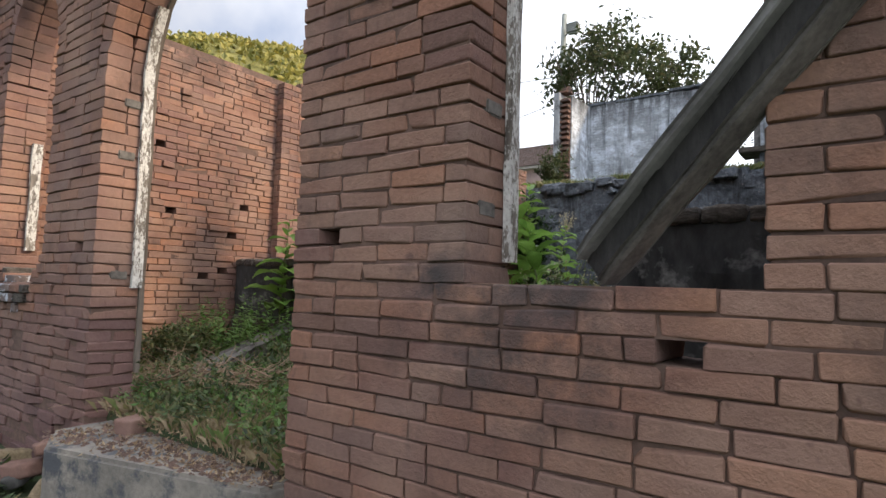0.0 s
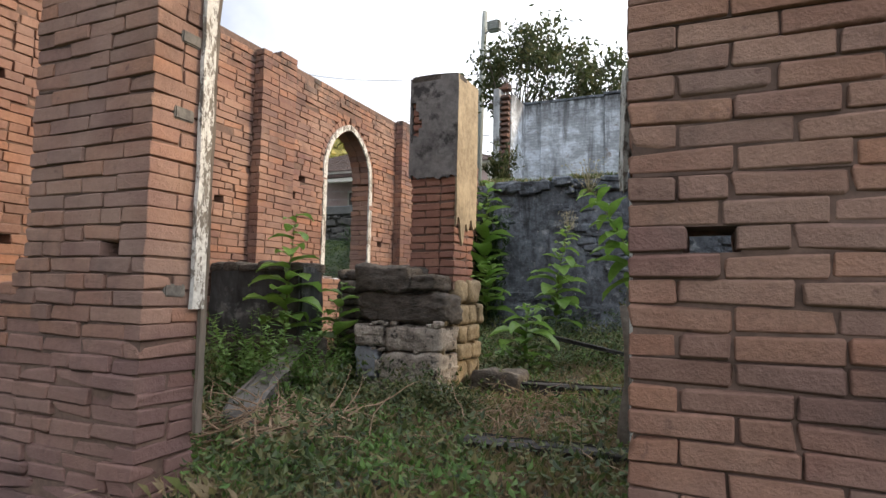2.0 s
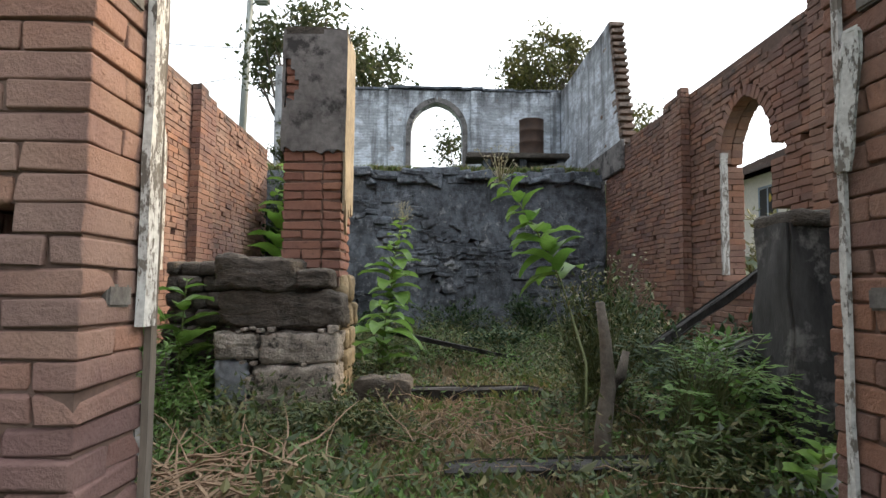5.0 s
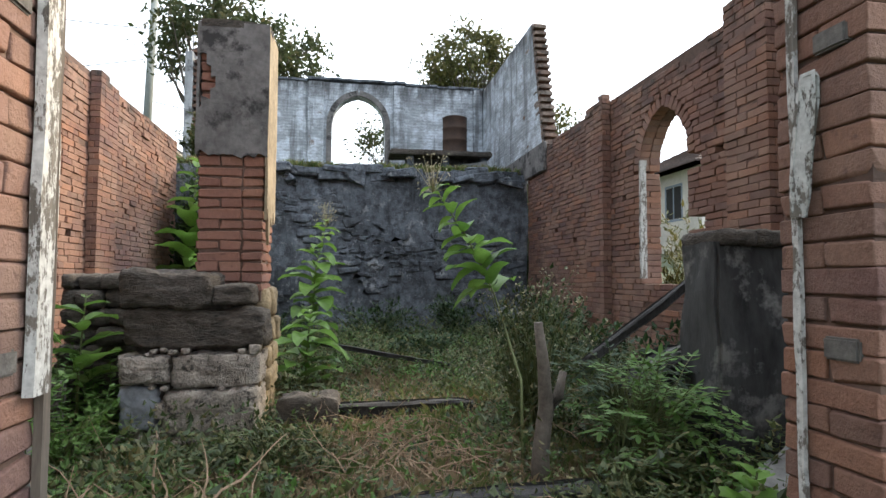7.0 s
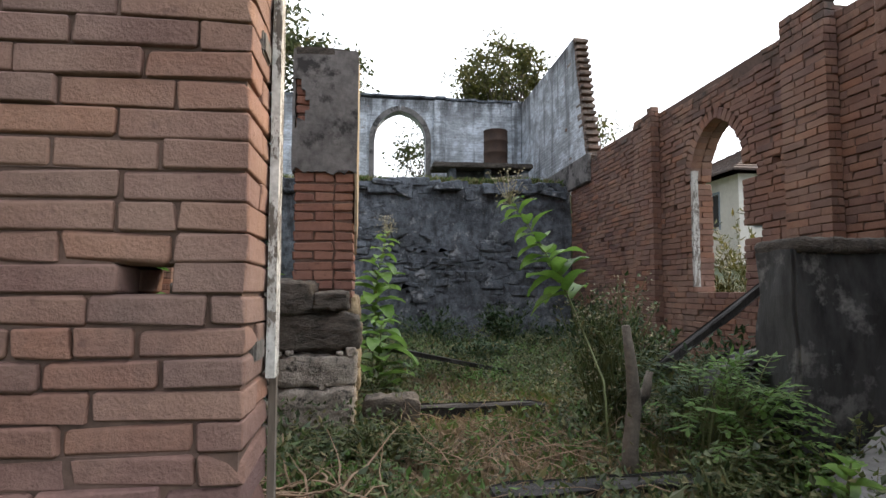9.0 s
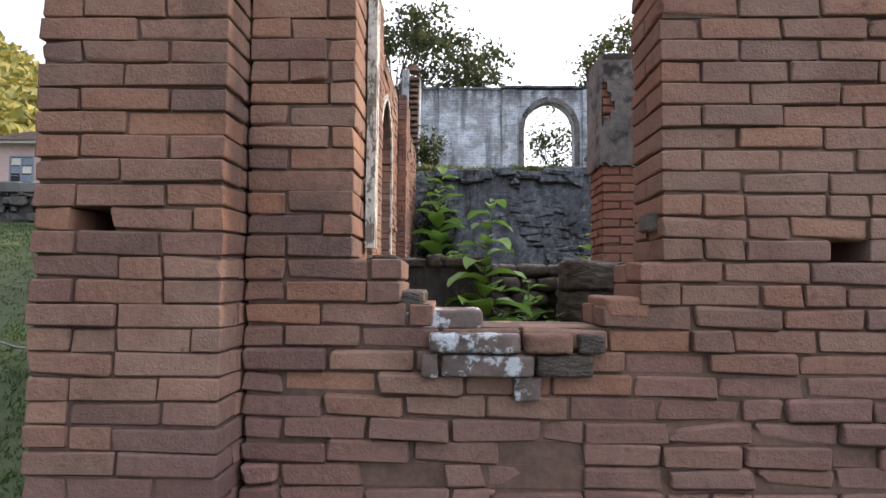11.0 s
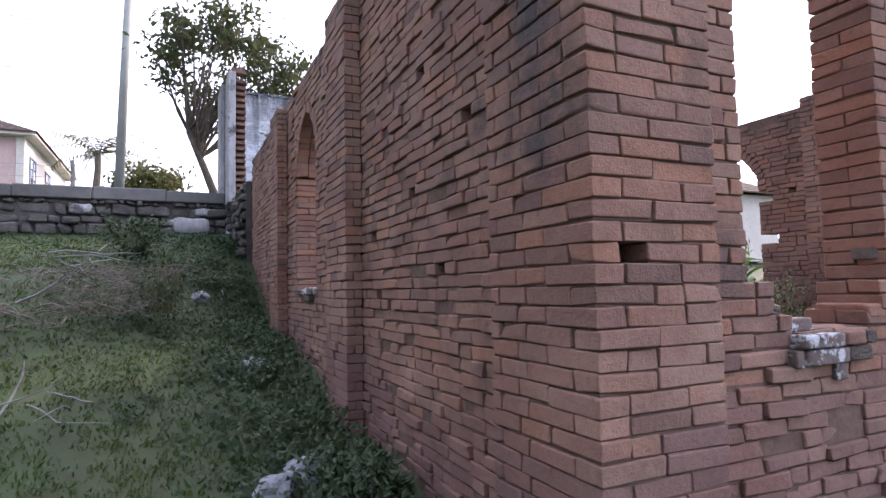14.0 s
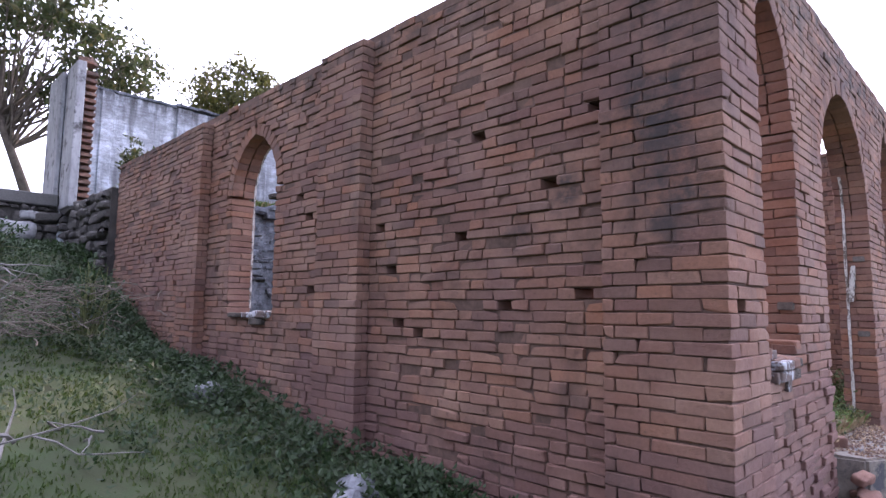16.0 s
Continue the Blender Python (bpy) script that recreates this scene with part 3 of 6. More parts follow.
# east wall
wall_east = tagged(new("wall_east"), "roofless sooty brick side wall with arched window", "wall", kind="structure")
ms = Masonry(3)
brick_wall(ms, 'y', FX1, 1, FY + 0.30, BY, 0.0, broken(TOP + 0.05, 11, 2.6), 0.28, [WIN_E], halves=0.3,
           holes=[(8.9, 2.3), (7.3, 2.75), (5.4, 2.95), (5.7, 2.30), (5.1, 2.2), (9.7, 2.5)],
           gaps=[(5.70, 5.94, 2.86, 2.98), (5.66, 5.94, 2.22, 2.32)], rough=lambda u, z: 0.3)
for y0 in (4.60, 7.65):
    brick_wall(ms, 'y', IX1 - 0.12, -1, y0, y0 + 0.55, 0.5, broken(TOP + 0.12, y0 + 3, 1.2, 3.0), 0.12)
ms.build(wall_east, "brick", BRICK, MORTAR, near=lambda c: 5.2 < c[1] < 7.6 and c[0] < IX1 + 0.1 and 2.3 < c[2] < 3.9)


# rubble: irregular stones in rows, proud of a mortar core
def rubble(ms, axis, at, out, u0, u1, z0, z1, size, depth=0.16, flat=1.9, jitter=0.02):
    rng, z = ms.rng, z0
    while z < z1 - 0.02:
        h = min(size * (0.7 + 0.6 * rng.random()), z1 - z)
        u = u0
        while u < u1 - 0.03:
            w = min(h * flat * (0.5 + rng.random()), u1 - u)
            c = (u + w / 2, at + rng.normal(0, jitter), z + h / 2 + rng.normal(0, jitter * 0.3))
            d = (w - 0.018, depth, h - 0.016)
            rot = Matrix.Rotation(rng.normal(0, 0.05), 3, 'Y' if axis == 'x' else 'X')
            if axis == 'y':
                c, d = (c[1], c[0], c[2]), (d[1], d[0], d[2])
            ms.add(c, d, rot, 0.016, min(0.05, h * 0.28))
            u += w
        z += h


retaining_wall = tagged(new("retaining_wall"), "soot-black rubble retaining wall below the chancel", "wall", kind="structure")
ms = Masonry(4)


def ret_face(x, z):
    return BY + 0.05 + 0.07 * noise.noise((x * 1.3, z * 1.3, 3)) + 0.035 * noise.noise((x * 5, z * 5, 1)) + 0.02 * noise.noise((x * 12, z * 12, 1)) + 0.04 * ramp01(z, 3.3, 0.6) - 0.05 * ramp01(1.2 - z, 0, 1)


for k in range(760):
    x, z = ms.rng.uniform(IX0 + 0.15, IX1 - 0.15), 0.6 + 2.85 * ms.rng.random()
    if noise.noise((x * 0.7, z * 0.7, 5)) > 0.16 - 0.36 * ramp01(-x, 2.0, 4.5):
        w = ms.rng.uniform(0.10, 0.40)
        ms.add((x, ret_face(x, z) + 0.025 + 0.02 * ms.rng.random(), z), (w, 0.13, w * ms.rng.uniform(0.22, 0.55)), Matrix.Rotation(ms.rng.normal(0, 0.12), 3, 'Y'), 0.014, w * 0.10)
for k in range(60):                       # broken black capping along the terrace edge
    w = ms.rng.uniform(0.15, 0.55)
    ms.add((ms.rng.uniform(IX0 + 0.3, IX1 - 0.3), BY + 0.13 + ms.rng.normal(0, 0.05), TERR - 0.10 + ms.rng.normal(0, 0.07)), (w, 0.35, ms.rng.uniform(0.09, 0.22)), Matrix.Rotation(ms.rng.normal(0, 0.1), 3, 'Y'), 0.025, 0.03)
ms.build(retaining_wall, "stone", SOOT_STONE, SOOT_STONE, near=lambda c: True)
v, f = lattice([IX0 - 0.02 + 0.0635 * i for i in range(101)], [0.3 + 0.07 * j for j in range(49)] + [TERR - 0.015], ret_face)
sheet = mesh_object("plaster_face", [(a, min(c, BY + 0.2), b) for a, b, c in v], [q[::-1] for q in f], SOOT_STONE, retaining_wall, True)
bm = bmesh.new()
box(bm, (IX0 - 0.02, BY + 0.2, 0.3), (IX1 + 0.02, BY + 0.6, TERR - 0.02))
part("fill", bm, SOOT_STONE, retaining_wall)

terrace_wall = tagged(new("terrace_wall"), "low rubble stone terrace wall with concrete coping", "wall", kind="structure")
ms = Masonry(5)
rubble(ms, 'x', TWY + 0.06, -1, -20, FX0 - 0.16, 2.3, 3.66, 0.20, 0.20, 1.9, 0.05)
rubble(ms, 'y', FX0 - 0.08, -1, BY + 0.0, TWY, 1.3, 3.72, 0.16, 0.2, 1.8, 0.05)
ms.core.append(((-20, TWY + 0.06, 1.8), (FX0 - 0.02, TWY + 0.5, 3.67)))
ms.core.append(((FX0 - 0.10, BY, 0.8), (FX0 + 0.1, TWY + 0.1, 3.69)))
ms.build(terrace_wall, "stone", RUBBLE_DARK, MORTAR_GREY, near=lambda c: c[0] > -12)
bm = bmesh.new()
for i in range(24):
    x0 = -40 + i * 1.4
    box(bm, (x0, TWY - 0.06, 3.67), (x0 + 1.392 if i < 23 else FX0 - 0.25, TWY + 0.5, 3.93 + 0.015 * math.sin(i * 2.1)), bevel=0.02)
part("coping", bm, CONCRETE_DARK, terrace_wall)
PALE_STONES = (((-7.66, TWY - 0.12, 2.98), (-6.92, TWY + 0.15, 3.33)), ((-7.2, TWY - 0.10, 3.38), (-6.86, TWY + 0.1, 3.55)), ((-9.6, TWY - 0.10, 3.36), (-9.2, TWY + 0.1, 3.56)), ((-12.5, TWY - 0.10, 3.32), (-12.0, TWY + 0.1, 3.54)))


# plastered wall with a pointed opening
def arch_panel(bm, u0, u1, z0, top, arch, n0, n1, axis='x'):
    def pt(u, n, z):
        return (u, n, z) if axis == 'x' else (n, u, z)
    m = (arch.u0 + arch.u1) / 2
    us = [arch.u0 + (arch.u1 - arch.u0) * i / 28 for i in range(29)]
    def zc(u):
        d = abs(u - m)
        q = arch.R ** 2 - (d + arch.R - arch.w) ** 2
        return arch.spring + math.sqrt(max(0.0, q))
    prism = lambda lo, hi: box(bm, pt(lo[0], n0, lo[1]), pt(hi[0], n1, hi[1]))
    prism((u0, z0), (arch.u0, top)), prism((arch.u1, z0), (u1, top)), prism((arch.u0, z0), (arch.u1, arch.sill))
    rows = [[bm.verts.new(pt(u, n, z)) for u, z in [(u, f(u)) for u in us]] for n in (n0, n1) for f in (zc, lambda u: top)]
    for a, b in ((0, 1), (2, 3), (0, 2), (1, 3)):
        for i in range(28):
            bm.faces.new((rows[a][i], rows[a][i + 1], rows[b][i + 1], rows[b][i]))
    bmesh.ops.recalc_face_normals(bm, faces=bm.faces)


def arch_strip(arch, axis, n0, n1, z_lo, z_hi, thick, sides=(-1, 1), wave=0.0, outer=False, seed=0):
    """A band along the opening's edge: up the jamb and round the arch, as far as z_hi."""
    bm = bmesh.new()
    rng = random.Random(seed)
    m = (arch.u0 + arch.u1) / 2
    for sd in sides:
        path = []
        z = z_lo
        while z < min(arch.spring, z_hi):
            path.append((arch.w, z))
            z += 0.11
        full = math.asin(min(1, arch.r / arch.R))
        for i in range(15):
            t = full * i / 14
            zz = arch.spring + arch.R * math.sin(t)
            if zz > z_hi:
                break
            path.append((arch.R * math.cos(t) - (arch.R - arch.w), zz))
        ring = []
        for k, (h, z) in enumerate(path):
            a, b = path[max(0, k - 1)], path[min(len(path) - 1, k + 1)]
            tx, tz = b[0] - a[0], b[1] - a[1]
            ln = math.hypot(tx, tz) or 1
            nx, nz = tz / ln, -tx / ln           # away from the opening
            s = 1 if outer else -1
            e0, e1 = wave * rng.uniform(-1, 1), wave * rng.uniform(-1, 1)
            pts = []
            for off, nn in ((0.003, n0 + e0), (thick, n0 + e0), (thick, n1 + e1), (0.003, n1 + e1)):
                u, zz = m + sd * (h + s * nx * off), z + s * nz * off
                pts.append(bm.verts.new((u, nn, zz) if axis == 'x' else (nn, u, zz)))
            ring.append(pts)
        for p, q in zip(ring, ring[1:]):
            for i in range(4):
                bm.faces.new((p[i], p[(i + 1) % 4], q[(i + 1) % 4], q[i]))
        bm.faces.new(ring[0]), bm.faces.new(ring[-1])
    bmesh.ops.recalc_face_normals(bm, faces=bm.faces)
    return bm


# chancel on the terrace
WIN_C = Arch(-3.52, -2.22, 3.95, 5.50, 6.24)
wall_chancel = tagged(new("wall_chancel"), "stained whitewashed chancel wall with pointed window", "wall", kind="structure")
bm = bmesh.new()
arch_panel(bm, IX0 - 0.2, IX1 + 0.1, 3.3, 6.55, WIN_C, CY, CY + 0.35)
part("plaster_face", bm, WHITEWASH, wall_chancel)
for i, (a, b) in enumerate(((-5.75, -5.5), (-4.10, -3.72), (-2.02, -1.72), (0.02, 0.27))):
    bm = bmesh.new()
    box(bm, (a, CY - 0.06, 3.3), (b, CY - 0.002, 6.55), bevel=0.012)
    part("pilaster", bm, WHITEWASH, wall_chancel)
part("arch_moulding", arch_strip(WIN_C, 'x', CY - 0.05, CY + 0.30, 3.9, 7, 0.13, outer=True), PLASTER, wall_chancel, "grey stone moulding of the window arch")
ms = Masonry(6)
u = IX0 - 0.2
while u < IX1:
    ms.add((u + 0.13, CY + 0.16, 6.575 + random.uniform(-0.01, 0.02) + (0.05 if -4.2 < u < -1.9 else 0)), (0.272, 0.40, 0.06), None, 0.006, 0.008)
    u += 0.268
ms.build(wall_chancel, "coping_brick", SOOT_STONE, SOOT_STONE)

chancel_east = tagged(new("wall_chancel_east"), "whitewashed chancel side wall with broken brick end", "wall", kind="structure")
ms = Masonry(7)
brick_wall(ms, 'y', FX1 - 0.02, 1, 10.2, 11.5, 3.95, ragged(6.6, 0.05, 21), 0.24, start=lambda z: 10.15 + 0.75 * ramp01(z, 3.9, 6.6) ** 0.8 + (0.07 if round(z / BH) % 2 else -0.04) + 0.05 * noise.noise((z * 3, 1, 1)), rough=lambda u, z: 0.5)
ms.build(chancel_east, "brick", BRICK_DUSTY, MORTAR)
bm = bmesh.new()
v = [(IX1 + 0.012, 10.42, 3.98), (IX1 + 0.012, CY, 3.98), (IX1 + 0.012, CY, 6.52), (IX1 + 0.012, 11.02, 6.56), (IX1 + 0.012, 10.80, 5.6), (IX1 + 0.012, 10.55, 4.6)]
f0 = [bm.verts.new(p) for p in v]
f1 = [bm.verts.new((p[0] + 0.02 if p[1] < 11.3 else FX1 - 0.03, p[1], p[2])) for p in v]
bm.faces.new(f0), bm.faces.new(f1)
for i in range(6):
    bm.faces.new((f0[i], f0[(i + 1) % 6], f1[(i + 1) % 6], f1[i]))
box(bm, (IX1 + 0.03, 11.52, 3.3), (FX1 - 0.03, CY, 6.56))
bmesh.ops.recalc_face_normals(bm, faces=bm.faces)
part("plaster_face", bm, WHITEWASH, chancel_east)
bm = bmesh.new()
box(bm, (IX1 - 0.06, 10.15, 3.6), (IX1 + 0.02, CY - 0.01, 4.12), bevel=0.02)
part("plinth", bm, PLASTER, chancel_east, "grey plaster plinth")

chancel_west = tagged(new("wall_chancel_west"), "whitewashed chancel side wall broken off in jagged bricks", "wall", kind="structure")
ms = Masonry(8)
brick_wall(ms, 'y', FX0 - 0.07, -1, 13.4, 14.2, 3.0, ragged(6.5, 0.06, 23), 0.21, start=lambda z: 13.58 + (0.10 if round(z / BH) % 2 else -0.05) + 0.06 * noise.noise((z * 3, 5, 1)), rough=lambda u, z: 0.5)
for k in range(5):
    ms.add((FX0 - 0.02 + 0.05 * (k % 2), 13.75 + 0.02 * k, 6.60 + 0.065 * (k // 2)), (0.24 - 0.03 * k, 0.26, 0.06), Matrix.Rotation(0.2 * k, 3, 'Z'), 0.006, 0.008)
ms.build(chancel_west, "brick", BRICK, MORTAR)
bm = bmesh.new()
box(bm, (FX0 - 0.235, 13.50, 3.62), (FX0 - 0.075, 14.25, 6.56), bevel=0.015)
box(bm, (FX0 - 0.33, 14.3, 3.62), (FX0 - 0.237, CY + 0.3, 6.50), bevel=0.015)
part("outer_plaster", bm, PLASTER_PALE, chancel_west, "weathered grey plaster")
bm = bmesh.new()
box(bm, (FX0 + 0.145, 13.72, 3.3), (FX0 + 0.17, 14.25, 6.5))
box(bm, (FX0 - 0.22, 14.18, 2.9), (FX0 + 0.14, CY + 0.35, 6.53))
part("plaster_face", bm, WHITEWASH, chancel_west)

# threshold of the door
bm = bmesh.new()
vs = [(-3.78, 1.44), (-3.42, 1.27), (-2.10, 1.60), (-1.985, 2.05), (-3.835, 2.05)]
lo = [bm.verts.new((x, y, 0.1)) for x, y in vs]
hi = [bm.verts.new((x, y, FLOOR - 0.07)) for x, y in vs]
bm.faces.new(lo), bm.faces.new(hi)
for i in range(5):
    bm.faces.new((lo[i], lo[(i + 1) % 5], hi[(i + 1) % 5], hi[i]))
bmesh.ops.recalc_face_normals(bm, faces=bm.faces)
bmesh.ops.bevel(bm, geom=[e for e in bm.edges], offset=0.02, segments=2, affect='EDGES')
doorstep = tagged(part("doorstep", bm, CONCRETE), "worn concrete doorstep strewn with grit", "step", kind="structure")


# ---- loose mesh collectors ----
class Soup:
    """Vertices and faces of one part."""
    def __init__(self):
        self.v, self.f = [], []

    def tube(self, pts, radii, sides=6, cap=True):
        pts = [Vector(p) for p in pts]
        o = len(self.v)
        for i, p in enumerate(pts):
            d = (pts[min(i + 1, len(pts) - 1)] - pts[max(i - 1, 0)]).normalized()
            a = d.cross(Vector((0.31, 0.17, 0.93)) if abs(d.z) < 0.9 else Vector((1, 0, 0))).normalized()
            b = d.cross(a)
            for k in range(sides):
                t = 2 * math.pi * k / sides
                self.v.append(tuple(p + (a * math.cos(t) + b * math.sin(t)) * radii[i]))
        for i in range(len(pts) - 1):
            for k in range(sides):
                q = o + i * sides
                self.f.append((q + k, q + (k + 1) % sides, q + sides + (k + 1) % sides, q + sides + k))
        if cap:
            self.f.append(tuple(o + k for k in range(sides))[::-1])
            self.f.append(tuple(o + (len(pts) - 1) * sides + k for k in range(sides)))

    def leaf(self, base, way, side, length, width, fold=0.15):
        """A small pointed leaf."""
        o = len(self.v)
        b, w, s = Vector(base), Vector(way), Vector(side)
        up = w.cross(s)
        m = b + w * length * 0.45
        self.v += [tuple(b), tuple(m + s * width / 2 + up * width * fold), tuple(b + w * length - up * length * 0.12), tuple(m - s * width / 2 + up * width * fold)]
        self.f += [(o, o + 1, o + 2), (o, o + 2, o + 3)]

    def oval(self, base, way, side, length, width):
        """A rounded leaflet, slightly folded along its midrib."""
        o = len(self.v)
        b, w, s = Vector(base), Vector(way), Vector(side)
        up = w.cross(s) * width * 0.12
        self.v += [tuple(b), tuple(b + w * length * 0.3 + s * width * 0.45 + up), tuple(b + w * length * 0.68 + s * width * 0.42 + up), tuple(b + w * length),
                   tuple(b + w * length * 0.68 - s * width * 0.42 + up), tuple(b + w * length * 0.3 - s * width * 0.45 + up)]
        self.f += [(o, o + 1, o + 2, o + 3), (o, o + 3, o + 4, o + 5)]

    def broad(self, base, way, length, width, droop=0.5, rng=random):
        """A large leaf with a midrib fold, an even outline and a drooping tip."""
        w = Vector(way).normalized()
        s = w.cross(Vector((0, 0, 1)))
        s = s.normalized() if s.length > 0.1 else Vector((1, 0, 0))
        o, n, p = len(self.v), 7, Vector(base)
        for i in range(n):
            t = i / (n - 1)
            half = width / 2 * (math.sin(math.pi * min(1, t * 0.92 + 0.08)) ** 0.75 if t < 1 else 0.02)
            up = s.cross(w).normalized()
            wav = 0.06 * width * math.sin(t * 9 + length * 50)
            self.v += [tuple(p + s * half + up * (half * 0.35 + wav)), tuple(p), tuple(p - s * half + up * (half * 0.35 - wav))]
            w = (w + Vector((0, 0, -droop * 1.6 / n))).normalized()
            p = p + w * length / (n - 1)
        for i in range(n - 1):
            q = o + 3 * i
            self.f += [(q, q + 1, q + 4, q + 3), (q + 1, q + 2, q + 5, q + 4)]

    def made(self, name, mat, parent=None, smooth=False, label=""):
        return tagged(mesh_object(name, self.v, self.f, mat, parent, smooth), label)


def rnd_dir(rng, flat=1.0):
    while True:
        v = Vector((rng.uniform(-1, 1), rng.uniform(-1, 1), rng.uniform(-1, 1) * flat))
        if 0.05 < v.length < 1:
            return v.normalized()


def worn_box(lo, hi, bevel=0.01, cuts=3, amp=0.006, seed=0, m=None, freq=6.0):
    """A box with rounded, uneven faces."""
    bm = bmesh.new()
    box(bm, lo, hi)
    bmesh.ops.bevel(bm, geom=bm.edges[:], offset=bevel, segments=2, affect='EDGES')
    longest = [e for e in bm.edges if e.calc_length() > bevel * 2.5]
    bmesh.ops.subdivide_edges(bm, edges=longest, cuts=cuts, use_grid_fill=True)
    for v in bm.verts:
        q = v.co * freq + Vector((seed * 3.7, seed * 1.3, seed))
        v.co += Vector((noise.noise(q), noise.noise(q + Vector((9, 0, 0))), noise.noise(q + Vector((0, 9, 0))))) * amp
    if m:
        bmesh.ops.transform(bm, matrix=m, verts=bm.verts)
    return bm


def rock(lo, hi, seed=0, cuts=7, power=9.0, amp=0.15):
    """A rough stone that fills the box lo..hi: rounded corners, dents and split faces."""
    bm = bmesh.new()
    bmesh.ops.create_cube(bm, size=2.0)
    bmesh.ops.subdivide_edges(bm, edges=bm.edges[:], cuts=cuts, use_grid_fill=True)
    c = Vector([(a + b) / 2 for a, b in zip(lo, hi)])
    h = Vector([(b - a) / 2 for a, b in zip(lo, hi)])
    small = min(h)
    for v in bm.verts:
        p = v.co.copy()
        r = sum(abs(x) ** power for x in p) ** (-1 / power)
        q = Vector((p.x * h.x, p.y * h.y, p.z * h.z)) * r * 1.06
        o = Vector((seed * 3.1, seed * 1.7, seed * 0.9))
        k = 0.6 / small
        d = noise.noise(q * k + o) * 0.9 + abs(noise.noise(q * k * 2.4 + o)) * -0.7 + noise.noise(Vector((q.x, q.y, q.z * 2.2)) * k * 5 + o) * 0.45
        nrm = Vector((p.x / h.x, p.y / h.y, p.z / h.z)).normalized()
        v.co = c + q + nrm * d * small * amp * 2.2
    for f in bm.faces:
        f.smooth = True
    return bm


for k, (lo, hi) in enumerate(PALE_STONES):
    part("stone", rock(lo, hi, k * 4.3 + 2, 6, 4.0, 0.12), PLASTER_PALE, terrace_wall, "large lime-whitened stone")


def along(a, b, roll=0.0):
    """A pose at a whose x axis runs to b."""
    d = Vector(b) - Vector(a)
    return Matrix.Translation(a) @ d.to_track_quat('X', 'Z').to_matrix().to_4x4() @ Matrix.Rotation(radians(roll), 4, 'X'), d.length


# ---- pedestal and column ----
def pedestal():
    t = thing("stone_pedestal", "rough pedestal of stacked granite blocks with rubble infill", "pedestal", at=(-4.05, 4.5, FLOOR))
    rows = [  # x0, x1, z0, z1 of the front stones
        (-4.44, -3.94, 1.52, 1.74, CHARSTONE), (-3.94, -3.72, 1.54, 1.66, CHARSTONE),
        (-4.43, -3.66, 1.27, 1.52, CHARSTONE),
        (-4.44, -4.17, 1.08, 1.245, STONE), (-4.15, -3.67, 1.05, 1.25, STONE),
        (-4.45, -4.24, 0.80, 1.05, BLUESTONE), (-4.20, -3.68, 0.79, 1.04, STONE), (-4.24, -4.19, 0.88, 0.97, STONE),
        (-4.46, -4.30, 0.66, 0.79, STONE), (-4.28, -3.94, 0.60, 0.78, STONE), (-3.96, -3.70, 0.60, 0.77, BLUESTONE)]
    off = Vector(t.location)
    for i, (a, b, c, d, mat) in enumerate(rows):
        bm = rock((a, 4.11 + 0.02 * (i % 3), c), (b, 4.52, d), i, 15)
        bmesh.ops.translate(bm, verts=bm.verts, vec=-off)
        part("stone", bm, mat, t)
    rng = random.Random(4)
    z = 0.6
    i = 20
    while z < 1.62:                       # stones of the side, with sunlight in their colour, and back
        h = rng.uniform(0.13, 0.22)
        y = 4.50
        while y < 4.98:
            w = rng.uniform(0.14, 0.28)
            bm = rock((-3.95, y, z), (-3.66 + rng.uniform(-0.02, 0.02), min(y + w, 5.02), z + h - 0.01), i, 5)
            bmesh.ops.translate(bm, verts=bm.verts, vec=-off)
            part("stone", bm, STONE_WARM, t)
            y += w + 0.008
            i += 1
        bm = rock((-4.43, 4.50, z), (-3.96, 5.0, z + h - 0.01), i, 5)
        bmesh.ops.translate(bm, verts=bm.verts, vec=-off)
        part("stone", bm, STONE, t)
        z += h
    core = worn_box((-4.38, 4.24, 0.5), (-3.76, 4.92, 1.60), 0.02, 3, 0.02, 3)
    bmesh.ops.translate(core, verts=core.verts, vec=-off)
    part("mortar_core", core, CHARSTONE, t)
    for k in range(46):                   # chips in the joints
        x, zz = rng.uniform(-4.42, -3.7), rng.choice((0.785, 1.055, 1.26)) + rng.uniform(-0.02, 0.02)
        s = rng.uniform(0.018, 0.045)
        if k < 26:
            bm = rock((x, 4.12, zz), (x + s * 1.4, 4.2, zz + s), k, 2)
        else:
            bm = rock((-3.74, 4.2 + (k - 26) * 0.035, zz), (-3.665, 4.23 + (k - 26) * 0.035, zz + s), k, 2)
        bmesh.ops.translate(bm, verts=bm.verts, vec=-off)
        # chips on the +x side get the same sunlit tone
        part("stone_chip", bm, STONE_WARM if k > 25 else STONE, t)
    return t


GREYDARK = plain_noise("dark_grey_timber", (0.05, 0.046, 0.042), (0.20, 0.185, 0.165), 8.0, fine=45, strength=0.7)
CHARSTONE = plain_noise("smoked_stone", (0.016, 0.014, 0.012), (0.165, 0.14, 0.115), 9.0, fine=45, strength=1.0, dist=0.04, stretch=(1, 1, 2.5))
# ochre rubble; on the pedestal's +x side the colour stands for sunlight
STONE_WARM = plain_noise("ochre_and_sunlit_stone", (0.11, 0.085, 0.05), (0.36, 0.28, 0.165), 5.0, fine=40, strength=0.9, dist=0.015)
pedestal()


